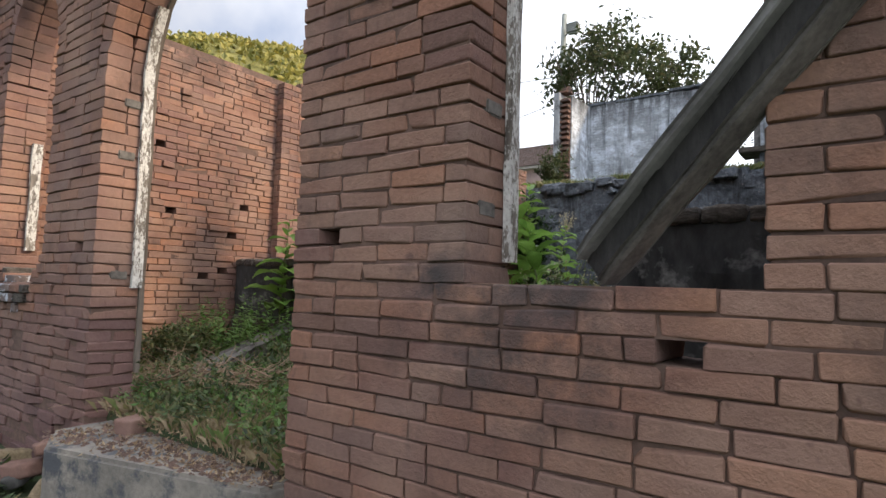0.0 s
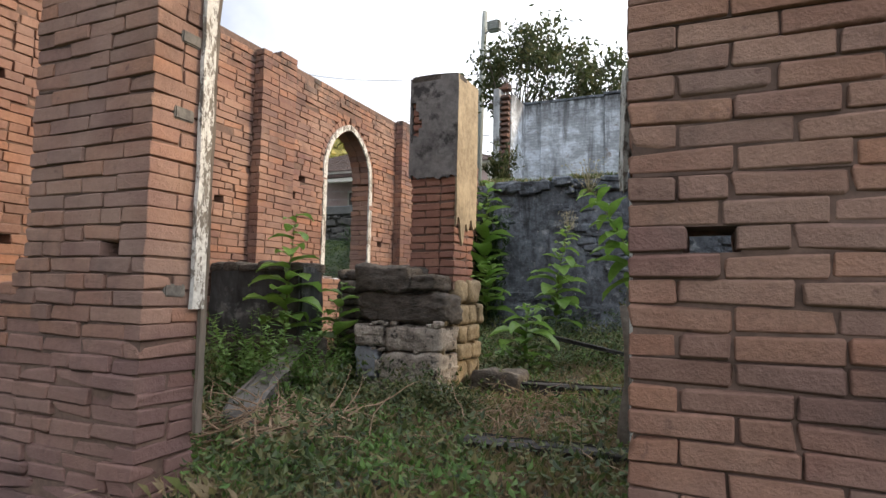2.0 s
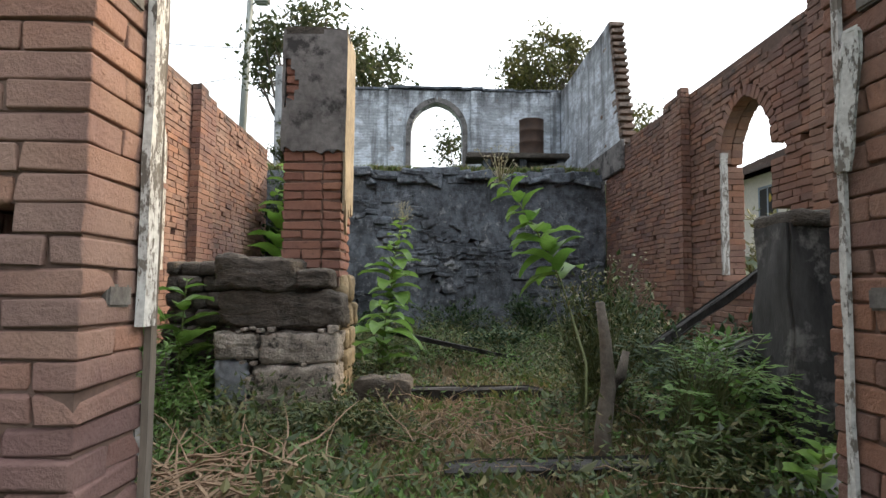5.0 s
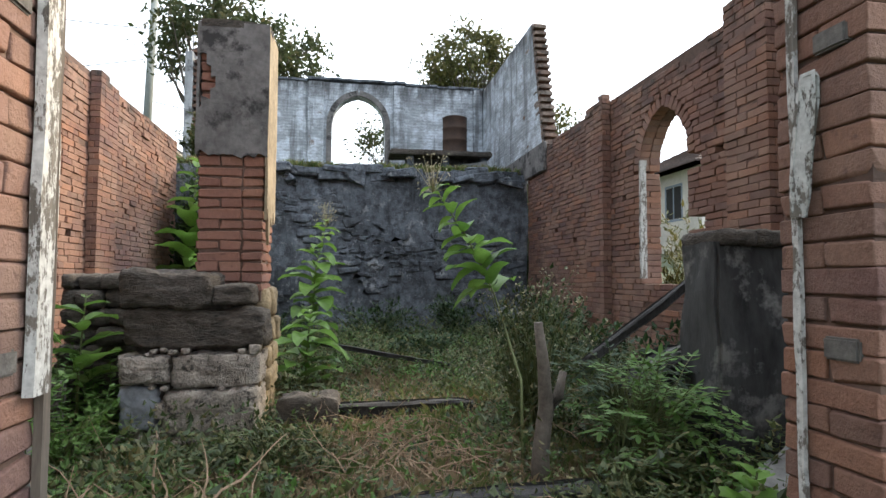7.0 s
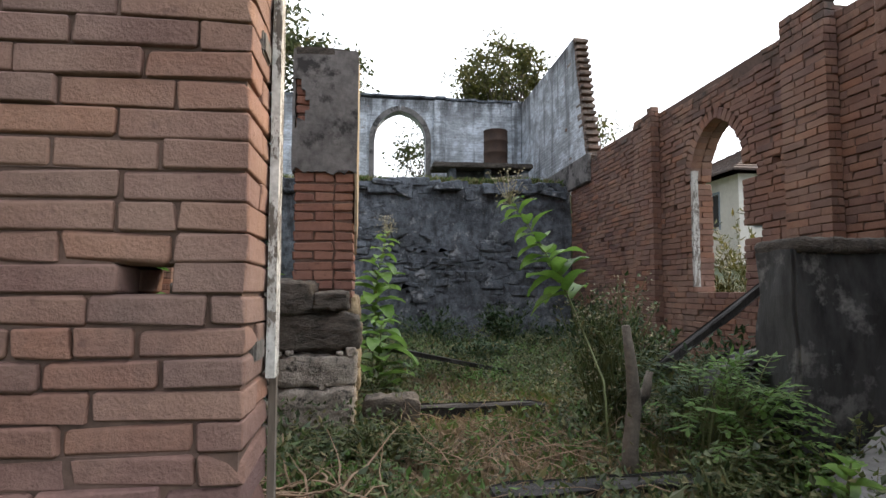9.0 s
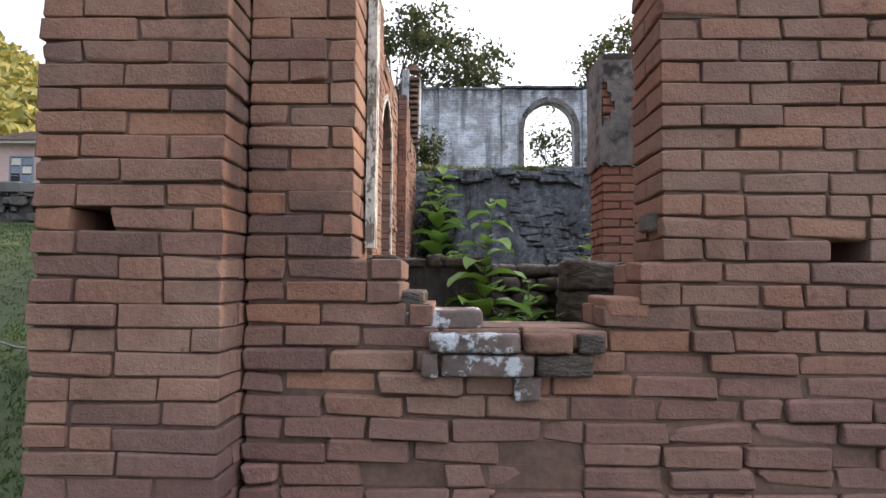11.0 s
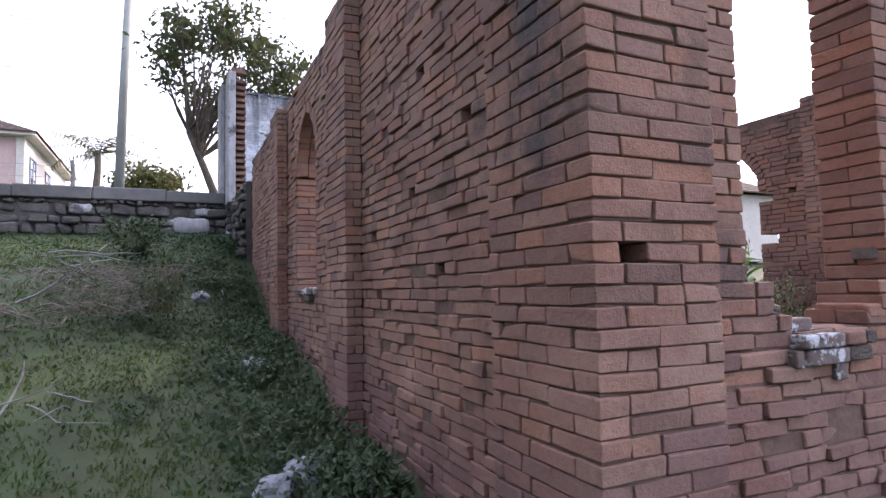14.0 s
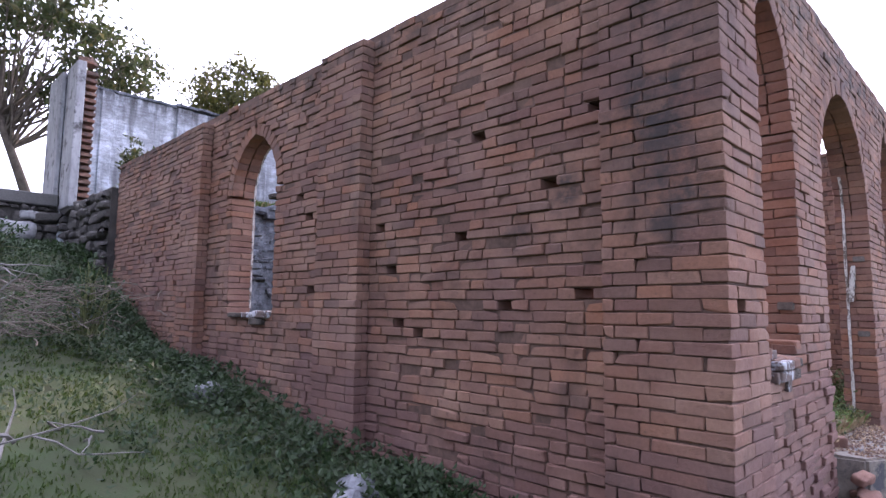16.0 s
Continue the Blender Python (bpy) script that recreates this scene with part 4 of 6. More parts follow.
def column():
    t = thing("brick_column", "square brick column, grey plaster left on its upper half", "column", at=(-3.9, 4.66, 1.62))
    ms = Masonry(31)
    off = np.array(t.location)
    x0, x1, y0, y1 = -4.11, -3.695, 4.45, 4.87
    k, z = 0, 1.60
    while z < 3.33:
        zc = z + BH / 2
        if k % 2:
            for a, b in ((x0, x0 + 0.27), (x0 + 0.28, x1)):
                for c, d in ((y0, y0 + 0.137), (y0 + 0.145, y0 + 0.28), (y0 + 0.29, y1)):
                    ms.add(np.array(((a + b) / 2, (c + d) / 2, zc)) - off, (b - a, d - c, BH - 0.011), None, 0.005, 0.008)
        else:
            for a, b in ((x0, x0 + 0.135), (x0 + 0.143, x0 + 0.275), (x0 + 0.283, x1)):
                for c, d in ((y0, y0 + 0.27), (y0 + 0.28, y1)):
                    ms.add(np.array(((a + b) / 2, (c + d) / 2, zc)) - off, (b - a, d - c, BH - 0.011), None, 0.005, 0.008)
        k += 1
        z += BH
    ms.core.append(tuple(tuple(np.array(p) - off) for p in ((x0 + 0.012, y0 + 0.012, 1.55), (x1 - 0.012, y1 - 0.012, 3.33))))
    ms.build(t, "brick", BRICK_DEEP, MORTAR, near=lambda c: c[2] + off[2] < 2.75)
    # plaster skin with a ragged lower edge; the +x side has sunlight in its colour
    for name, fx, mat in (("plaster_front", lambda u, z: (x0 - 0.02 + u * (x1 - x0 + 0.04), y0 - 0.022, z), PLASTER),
                          ("plaster_side", lambda u, z: (x1 + 0.022, y0 - 0.02 + u * (y1 - y0 + 0.04), z), PLASTER_SUNLIT),
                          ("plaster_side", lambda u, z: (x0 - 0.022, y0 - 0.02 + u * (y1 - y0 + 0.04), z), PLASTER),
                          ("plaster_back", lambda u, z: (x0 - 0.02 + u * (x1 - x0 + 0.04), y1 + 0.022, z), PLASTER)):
        bm = bmesh.new()
        n, m = 16, 12
        warm = mat is PLASTER_SUNLIT
        low = [2.50 + 0.05 * noise.noise((i * 0.45, len(name), 0)) - (0.42 + 0.25 * noise.noise((i * 0.3, 3, 3)) if warm else 0) + 0.03 * noise.noise((i * 1.7, 2, len(name))) for i in range(n + 1)]
        grid = []
        for j in range(m + 1):
            row = []
            for i in range(n + 1):
                z = low[i] + (3.38 - low[i]) * j / m
                p = Vector(fx(i / n, z)) - t.location
                q = p * 6
                row.append(bm.verts.new(p + Vector((noise.noise(q), noise.noise(q + Vector((5, 5, 5))), 0)) * 0.007))
            grid.append(row)
        for j in range(m):
            for i in range(n):
                if name == "plaster_front" and i < 3.2 - 0.8 * abs(j - 6.2) ** 1.5:
                    continue
                bm.faces.new((grid[j][i], grid[j][i + 1], grid[j + 1][i + 1], grid[j + 1][i]))
        bmesh.ops.recalc_face_normals(bm, faces=bm.faces)
        bmesh.ops.solidify(bm, geom=bm.faces[:], thickness=0.018)
        part(name, bm, mat, t, "plaster tinted ochre for sunlight" if warm else "")
    bm = worn_box((x0 - 0.02, y0 - 0.02, 3.33), (x1 + 0.02, y1 + 0.02, 3.40), 0.015, 3, 0.012, 2)
    bmesh.ops.translate(bm, verts=bm.verts, vec=-Vector(t.location))
    part("cap", bm, CHARSTONE, t, "blackened mortar cap")
    return t


# warm sunlight put into the plaster's colour, for the column's +x side
PLASTER_SUNLIT = plain_noise("sunlit_plaster", (0.15, 0.115, 0.07), (0.44, 0.36, 0.24), 4.0, fine=26)
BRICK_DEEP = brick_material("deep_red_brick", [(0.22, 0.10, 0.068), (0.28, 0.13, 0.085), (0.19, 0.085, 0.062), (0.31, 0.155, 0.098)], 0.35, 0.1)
column()


# ---- sooted masonry stubs ----
def stub(name, label, x0, x1, y, top, seed):
    t = thing(name, label, "masonry", "sooted wall stubs", at=((x0 + x1) / 2, y + 0.17, 0.66))
    off = Vector(t.location)
    bm = worn_box((x0, y, 0.5), (x1, y + 0.35, top), 0.02, 14, 0.035, seed, freq=3)
    for v in bm.verts:
        v.co += Vector((0, noise.noise(v.co * 11), 0)) * 0.012
    bmesh.ops.translate(bm, verts=bm.verts, vec=-off)
    part("sooted_face", bm, SOOT_PLASTER, t)
    rng = random.Random(seed)
    x = x0 + 0.02
    while x < x1 - 0.05:
        w = rng.uniform(0.12, 0.26)
        bm = rock((x, y - 0.02, top - 0.05), (min(x + w, x1), y + 0.37, top + rng.uniform(0.015, 0.05)), x * 9, 4)
        bmesh.ops.translate(bm, verts=bm.verts, vec=-off)
        part("coping_stone", bm, CHARSTONE, t)
        x += w + 0.01
    return t, off


SOOT_PLASTER = plain_noise("soot_black_plaster", (0.008, 0.0085, 0.009), (0.085, 0.086, 0.084), 2.2, fine=12, strength=0.7, dist=0.02, stretch=(1, 1, 0.35), extra=(3.4, 0.55, 0.66, (0.18, 0.178, 0.168)))
w_stub, w_off = stub("sooted_stub", "soot-black masonry stub with a broken top", IX0 + 0.005, -5.0, 4.12, 1.73, 3)
rng = random.Random(8)
for row, z in enumerate((0.66, 0.82, 0.96)):
    x = IX0 + 0.02
    while x < -4.75:
        s = rng.uniform(0.16, 0.28)
        bm = rock((x, 3.98 + row * 0.05, z), (x + s, 4.16, z + rng.uniform(0.12, 0.17)), x * 5 + z, 5, 4.0, 0.14)
        bmesh.ops.translate(bm, verts=bm.verts, vec=-w_off)
        part("foot_stone", bm, CHARSTONE, w_stub)
        x += s
e_stub, e_off = stub("sooted_stub", "soot-black plastered wall stub with scorched stains", -1.22, IX1 - 0.005, 3.30, 1.93, 5)


def rubble_row(name, label, x0, x1, y, z0, z1, seed, mat):
    t = thing(name, label, "rubble", at=((x0 + x1) / 2, y, z0))
    r = random.Random(seed)
    z = z0
    while z < z1:
        x = x0
        h = r.uniform(0.07, 0.13)
        while x < x1:
            w = r.uniform(0.09, 0.26)
            bm = rock((x, y - 0.12 + r.uniform(-0.06, 0.05), z), (x + w, y + 0.2, z + h), x * 7 + z, 5, 4.0, 0.14)
            bmesh.ops.translate(bm, verts=bm.verts, vec=-Vector(t.location))
            part("stone", bm, mat, t)
            x += w
        z += h * 0.95
    return t


rubble_row("low_rubble_wall", "dark tumbled rubble wall between stub and pedestal", -5.0, -4.45, 4.75, 0.62, 1.62, 3, CHARSTONE)
tagged(part("squared_stone", rock((-3.62, 4.66, 0.55), (-3.20, 4.98, 0.87), 5, 8), CHARSTONE), "squared dark stone at the pedestal's foot", "stone")


# ---- timbers ----
def timber(name, label, a, b, w, h, mat, seed=0, roll=0.0, bend=0.0, bevel=0.015, category="timber"):
    m, ln = along(a, b, roll)
    bm = bmesh.new()
    n = max(6, int(ln / 0.09))
    rows = []
    prof = []
    for cx, cy in ((-1, -1), (1, -1), (1, 1), (-1, 1)):
        for dx, dy in ((0.72, 1.0), (1.0, 0.72)) if cx * cy > 0 else ((1.0, 0.72), (0.72, 1.0)):
            prof.append((cx * dx * w / 2, cy * dy * h / 2))
    for i in range(n + 1):
        t = i / n
        k = 1 - 0.25 * (max(0, abs(t - 0.5) - 0.44) / 0.06)
        row = []
        for j, (y, z) in enumerate(prof):
            q = Vector((t * ln * 4 + seed, j * 1.7, seed * 2.0))
            row.append(bm.verts.new((t * ln + 0.03 * noise.noise(q * 3) * (i in (0, n)), (y * k) + 0.14 * w * noise.noise(q), z * k + 0.12 * h * noise.noise(q + Vector((0, 0, 7))) + bend * math.sin(math.pi * t))))
        rows.append(row)
    for p, q in zip(rows, rows[1:]):
        for j in range(8):
            bm.faces.new((p[j], p[(j + 1) % 8], q[(j + 1) % 8], q[j]))
    bm.faces.new(rows[0]), bm.faces.new(rows[-1])
    bmesh.ops.recalc_face_normals(bm, faces=bm.faces)
    ob = part(name, bm, mat)
    ob.matrix_world = m
    return tagged(ob, label, category)


timber("fallen_log", "bleached fallen log lying in the weeds", (-4.28, 2.62, 0.74), (-5.05, 4.25, 1.02), 0.20, 0.18, GREYDARK, 3)
timber("fallen_plank", "dark fallen plank lying across the rubble", (-3.45, 6.0, 1.12), (-1.95, 6.9, 0.74), 0.17, 0.045, CHAR, 5)
timber("charred_log", "charred log half sunk in the ground", (-3.25, 4.85, 0.74), (-2.2, 4.9, 0.74), 0.15, 0.11, CHAR, 7)
timber("charred_log", "charred beam lying in the weeds by the door", (-3.0, 3.02, 0.71), (-1.75, 3.10, 0.71), 0.18, 0.10, CHAR, 9)
timber("leaning_pole", "dark pole leaning against the wall stub", (-1.75, 3.86, 1.18), (-0.85, 4.0, 1.74), 0.06, 0.06, CHAR, 11)
timber("curved_stump", "split charred stump with a pale broken rim", (-1.38, 3.95, 0.95), (-0.92, 4.02, 1.22), 0.34, 0.16, CHAR, 13, bend=0.05)
timber("split_board", "pale split board on the charred stump", (-1.40, 3.86, 1.06), (-0.98, 3.92, 1.29), 0.05, 0.03, GREYWOOD, 14, bend=0.05)
timber("weathered_plank", "broad weathered grey plank sloping by the door", (-1.80, 2.55, 0.66), (-0.75, 3.02, 0.96), 0.28, 0.05, GREYWOOD, 15)

# leaning roof timber in the window of the front wall
lb = thing("leaning_beam", "broken grey roof timber leaning in the window opening", "timber", at=(-0.70, 1.74, 1.60))
for k, (dy, w, h, mat) in enumerate(((0.0, 0.09, 0.035, GREYWOOD), (0.02, 0.06, 0.10, CHAR), (0.0, 0.10, 0.03, GREYDARK))):
    o = timber("board", "", (-0.71, 1.76 + dy, 1.57), (0.22, 1.44 + dy, 2.52), w, h, mat, 17 + k, category="")
    o.location += Vector(((-0.035, 0.0, 0.04), (0.0, 0.0, 0.0), (0.042, 0.0, -0.04))[k]) - lb.location
    o.parent = lb

# strips of old window and door frames
def frame_strip(label, arch, axis, n0, n1, lo, hi, thick, sides, seed, mat=FLAKED):
    ob = part("frame_strip", arch_strip(arch, axis, n0, n1, lo, hi, thick, sides, 0.004, seed=seed), mat)
    return tagged(ob, label, "frame", kind="structure")


frame_strip("flaking white timber strip of the door frame", DOOR, 'x', 1.85, 1.915, 1.44, 3.3, 0.026, (-1,), 1)
frame_strip("thin grey timber strip of the door frame", DOOR, 'x', 1.90, 1.935, 0.9, 3.4, 0.022, (-1,), 2, WOOD)
frame_strip("weathered timber strip of the door frame", DOOR, 'x', 1.825, 1.85, 0.66, 3.2, 0.016, (1,), 3)
frame_strip("flaking white timber strip of a window frame", WIN_A, 'x', 1.82, 1.89, 1.70, 2.60, 0.035, (-1,), 4)
frame_strip("weathered timber strip of a window frame", WIN_B, 'x', 1.85, 1.915, 1.60, 3.4, 0.03, (-1,), 5)
tagged(part("window_edge", arch_strip(WIN_W, 'y', IX0 - 0.01, IX0 + 0.012, 1.72, 4, 0.075, (-1, 1), 0.003, True, 6), FLAKED), "whitewashed plaster edge round the side window", "trim", kind="structure")
frame_strip("grey timber strip of a side window frame", WIN_E, 'y', IX1 - 0.004, IX1 + 0.07, 1.72, 3.15, 0.05, (1,), 7)
timber("broken_frame_board", "split flaking white board hanging on the door jamb", (-2.012, 1.805, 1.86), (-1.998, 1.775, 2.22), 0.02, 0.05, FLAKED, 21)
for i, (x, y, z, sx) in enumerate(((-3.864, 1.78, 1.52, 1), (-3.864, 1.78, 2.28, 1), (-3.864, 1.80, 2.62, 1), (-1.956, 1.72, 1.53, -1), (-1.956, 1.73, 2.30, -1), (-1.124, 1.75, 1.78, 1), (-1.124, 1.78, 2.15, 1), (-4.626, 1.72, 1.78, -1), (-5.614, 1.76, 1.80, 1))):
    bm = worn_box((x - 0.03, y - 0.055, z - 0.028), (x + 0.028, y + 0.05, z + 0.028), 0.006, 2, 0.004, i)
    tagged(part("wooden_plug", bm, GREYDARK), "dark wooden plug set in the jamb brickwork", "plug", "wooden plugs", kind="structure")

# bits on the broken sill: plaster-caked bricks
sill = thing("broken_sill", "broken window sill of loose plaster-caked bricks", "sill", at=(-5.0, 1.6, 1.44))
for i, (x0, x1, y0, y1, z0, z1, mat) in enumerate(((-5.33, -5.06, 1.55, 1.80, 1.375, 1.435, CAKED), (-5.05, -4.90, 1.56, 1.84, 1.375, 1.437, BRICK), (-4.89, -4.80, 1.57, 1.84, 1.375, 1.435, CHARSTONE),
        (-5.29, -5.02, 1.56, 1.66, 1.305, 1.37, CAKED), (-5.36, -5.30, 1.57, 1.7, 1.30, 1.372, CAKED), (-5.01, -4.84, 1.57, 1.68, 1.305, 1.37, CHARSTONE), (-5.08, -4.99, 1.585, 1.65, 1.23, 1.30, CAKED),
        (-5.42, -5.17, 1.62, 1.86, 1.44, 1.50, CAKED), (-5.55, -5.35, 1.63, 1.88, 1.50, 1.56, CHARSTONE), (-4.80, -4.66, 1.61, 1.86, 1.48, 1.545, BRICK))):
    bm = rock((x0 + 0.004, y0 + 0.018, z0 + 0.002), (x1 - 0.008, y1, z1 - 0.002), i * 3.1, 8, 16.0, 0.07)
    bmesh.ops.translate(bm, verts=bm.verts, vec=-Vector(sill.location))
    part("sill_brick", bm, mat, sill)


west_sill = thing("window_sill_stones", "broken plaster-caked sill stones in the side window", "sill", at=(FX0 + 0.1, 6.3, 1.62))
for i, (y0, y1, z0, z1, mat) in enumerate(((5.95, 6.22, 1.615, 1.69, CAKED), (6.24, 6.46, 1.615, 1.67, CAKED), (6.05, 6.30, 1.545, 1.612, CHARSTONE), (6.48, 6.80, 1.615, 1.665, CHARSTONE))):
    bm = rock((FX0 - 0.05, y0, z0), (FX0 + 0.2, y1, z1), i * 2.7 + 1, 7, 12.0, 0.09)
    bmesh.ops.translate(bm, verts=bm.verts, vec=-Vector(west_sill.location))
    part("sill_stone", bm, mat, west_sill)


# ---- chancel things ----
def bench():
    t = thing("stone_table", "dark stained masonry table with a broken slab top", "table", at=(-1.1, 13.4, TERR - 0.04))
    z = t.location.z
    bm = worn_box((-1.13, -0.35, 0.74), (1.15, 0.4, 0.85), 0.02, 5, 0.02, 4)
    part("tabletop", bm, CHARSTONE, t)
    part("back_panel", worn_box((-0.70, 0.05, -0.05), (1.05, 0.22, 0.75), 0.02, 4, 0.02, 6), SOOT_PLASTER, t, "soot-black masonry body")
    for x in (-0.75, 0.05, 0.9):
        part("leg", worn_box((x, -0.22, -0.05), (x + 0.16, 0.25, 0.75), 0.015, 3, 0.012, x), SOOT_STONE, t)
    return t


def drum():
    t = thing("steel_drum", "rusty dark steel drum standing on the table", "drum", at=(-0.74, 13.42, TERR + 0.815))
    s = Soup()
    prof = [(0.0, 0.0), (0.275, 0.0), (0.285, 0.015), (0.275, 0.03), (0.275, 0.27), (0.288, 0.29), (0.275, 0.31), (0.275, 0.54), (0.288, 0.56), (0.275, 0.58), (0.275, 0.80), (0.285, 0.815), (0.272, 0.825), (0.262, 0.80)]
    n = 28
    for r, z in prof:
        for k in range(n):
            a = 2 * math.pi * k / n
            d = 1 + 0.02 * noise.noise((math.cos(a), math.sin(a), z * 3))
            s.v.append((r * d * math.cos(a), r * d * math.sin(a), z))
    for i in range(len(prof) - 1):
        for k in range(n):
            s.f.append((i * n + k, i * n + (k + 1) % n, (i + 1) * n + (k + 1) % n, (i + 1) * n + k))
    s.made("shell", RUST, t, True)
    lid = Soup()
    lid.v = [(0.262 * math.cos(2 * math.pi * k / n), 0.262 * math.sin(2 * math.pi * k / n), 0.80) for k in range(n)]
    lid.f = [tuple(range(n))]
    lid.made("lid", RUST, t)


bench(), drum()
slab = part("leaning_slab", worn_box((-0.42, -0.05, 0.0), (0.42, 0.05, 0.62), 0.015, 4, 0.012, 8), CONCRETE_DARK)
slab.matrix_world = pose(-0.38, 12.72, TERR - 0.06, -24, -12, 6)
tagged(slab, "grey broken slab leaning against the stone table", "slab")


# ---- trees ----
def tree(name, label, base, trunk_top, centre, radii, clumps, per, leaf, leaf_mat, seed, r0=0.14, spread=0.36):
    rng = random.Random(seed)
    t = thing(name, label, "tree", at=base)
    off = Vector(base)
    wood, crown = Soup(), Soup()
    b, tt = Vector((0, 0, -0.15)), Vector(trunk_top) - off
    bendv = Vector((rng.uniform(-0.2, 0.2), rng.uniform(-0.2, 0.2), 0))
    pts = [b.lerp(tt, i / 7) + bendv * math.sin(i / 7 * math.pi) for i in range(8)]
    wood.tube(pts, [r0 * (1.25 if i == 0 else 1 - 0.45 * i / 7) for i in range(8)], 9)
    c = Vector(centre) - off
    for k in range(clumps):
        d = rnd_dir(rng)
        rr = rng.uniform(0.45, 1.0) ** 0.6
        p = c + Vector((d.x * radii[0], d.y * radii[1], d.z * radii[2])) * rr
        p.z += 0.25 * noise.noise(p * 0.7)
        start = pts[-1 - (k % 3)]
        mid = start.lerp(p, 0.55) + rnd_dir(rng) * 0.18
        r1 = r0 * rng.uniform(0.16, 0.34)
        wood.tube([start, start.lerp(mid, 0.5) + rnd_dir(rng) * 0.06, mid, mid.lerp(p, 0.6) + rnd_dir(rng) * 0.07, p], [r1, r1 * 0.85, r1 * 0.65, r1 * 0.4, r1 * 0.15], 5, False)
        for j in range(3):
            q = p + rnd_dir(rng) * spread * 1.3
            wood.tube([mid.lerp(p, 0.7), q], [r1 * 0.3, 0.004], 3, False)
        s = spread * rng.uniform(0.6, 1.25)
        for j in range(per):
            q = p + Vector((rng.gauss(0, s), rng.gauss(0, s), rng.gauss(0, s * 0.75)))
            w = (rnd_dir(rng) + Vector((0, 0, -0.25))).normalized()
            sd = w.cross(rnd_dir(rng)).normalized()
            ln = leaf * rng.uniform(0.65, 1.3)
            crown.leaf(q, w, sd, ln, ln * 0.48)
    wood.made("trunk", BARK, t, True)
    crown.made("crown", leaf_mat, t)
    return t


tree("leafy_tree", "spreading broad-leaved tree on the terrace", (-6.35, 17.4, 3.75), (-7.3, 17.3, 6.1), (-6.3, 17.3, 8.05), (2.3, 2.0, 1.7), 58, 84, 0.19, LEAF_TREE, 5, 0.14, 0.24)
tree("leafy_tree", "sunlit yellowish tree behind the chancel", (2.2, 25, 3.1), (2.1, 25, 8.0), (1.9, 25, 11.0), (2.0, 2.0, 1.3), 52, 110, 0.21, LEAF_LIT, 8, 0.18, 0.3)
tree("small_tree", "small leafy tree seen through the chancel window", (-2.15, 19.5, 4.0), (-2.1, 19.5, 5.4), (-1.95, 19.5, 6.4), (0.75, 0.75, 1.3), 14, 80, 0.15, LEAF_TREE, 9, 0.06, 0.26)
tree("small_tree", "small tree beside the chancel's broken wall", (3.3, 17.5, 2.2), (3.2, 17.5, 5.4), (3.1, 17.5, 6.2), (0.8, 0.8, 0.9), 14, 70, 0.15, LEAF_LIT, 10, 0.07, 0.28)
tree("small_tree", "low round tree on the far rise", (-9.0, 40, 6.2), (-9.0, 40, 7.3), (-9.0, 40, 8.4), (1.7, 1.7, 0.8), 26, 90, 0.34, LEAF_LIT, 12, 0.12, 0.5)


def palm():
    t = thing("palm_tree", "slender coconut palm beyond the terrace wall", "palm", at=(-12.2, 42, 6.8))
    t.scale = (1.5, 1.5, 1.15)
    rng = random.Random(6)
    s = Soup()
    s.tube([(0, 0, -0.1), (0.1, 0, 1.2), (0.16, 0, 2.3), (0.15, 0, 3.2)], [0.2, 0.15, 0.13, 0.12], 8)
    s.made("trunk", BARK, t, True)
    c = Soup()
    for k in range(19):
        a = k * 2.4 + rng.uniform(-0.2, 0.2)
        el = rng.uniform(-0.1, 1.35)
        p, d = Vector((0.15, 0, 3.2)), Vector((math.cos(a) * math.cos(el), math.sin(a) * math.cos(el), math.sin(el)))
        for i in range(13):
            q = p + d * 0.16
            c.tube([p, q], [0.018, 0.015], 3, False)
            sd = d.cross(Vector((0, 0, 1))).normalized()
            for sg in (-1, 1):
                w = (sd * sg + d * 0.5 + Vector((0, 0, -0.55))).normalized()
                c.leaf(q, w, d, 0.5 * (1 - abs(i - 5) / 14), 0.07)
            p, d = q, (d + Vector((0, 0, -0.13))).normalized()
    c.made("fronds", LEAF_LIT, t)


palm()

# ---- pole and wires ----
pole = thing("utility_pole", "pale tapered concrete utility pole with a lamp", "pole", at=(-9.1, 19.0, 3.85))
s = Soup()
s.tube([(0, 0, -0.3), (0.10, 0, 3.5), (0.22, 0, 7.6)], [0.14, 0.12, 0.095], 12)
s.made("shaft", POLE, pole, True)
s = Soup()
s.tube([(0.2, 0, 6.75), (0.42, -0.1, 6.85), (0.62, -0.18, 6.85)], [0.03, 0.03, 0.03], 8)
s.made("lamp_arm", STEEL, pole, True)
bm = worn_box((0.42, -0.32, 6.72), (0.86, -0.04, 7.12), 0.06, 2, 0.004, 1)
part("lamp_head", bm, POLE, pole, "pale ribbed lamp housing")
for k in range(5):
    bm = bmesh.new()
    box(bm, (0.41, -0.335, 6.78 + k * 0.065), (0.87, -0.03, 6.80 + k * 0.065), bevel=0.004)
    part("lamp_rib", bm, STEEL, pole)


def wire(label, a, b, sag, r=0.012):
    s = Soup()
    a, b = Vector(a), Vector(b)
    pts = [a.lerp(b, i / 14) - Vector((0, 0, sag * 4 * (i / 14) * (1 - i / 14))) for i in range(15)]
    s.tube(pts, [r] * 15, 5)
    return tagged(s.made("overhead_wire", CHAR), label, "wire", "overhead wires")


wire("thin dark overhead wire running from the pole", (-8.95, 19.0, 9.2), (-22, 26, 13.4), 0.3)
wire("thin dark overhead wire running from the pole", (-8.95, 19.0, 8.3), (-26, 30, 11.0), 0.4)
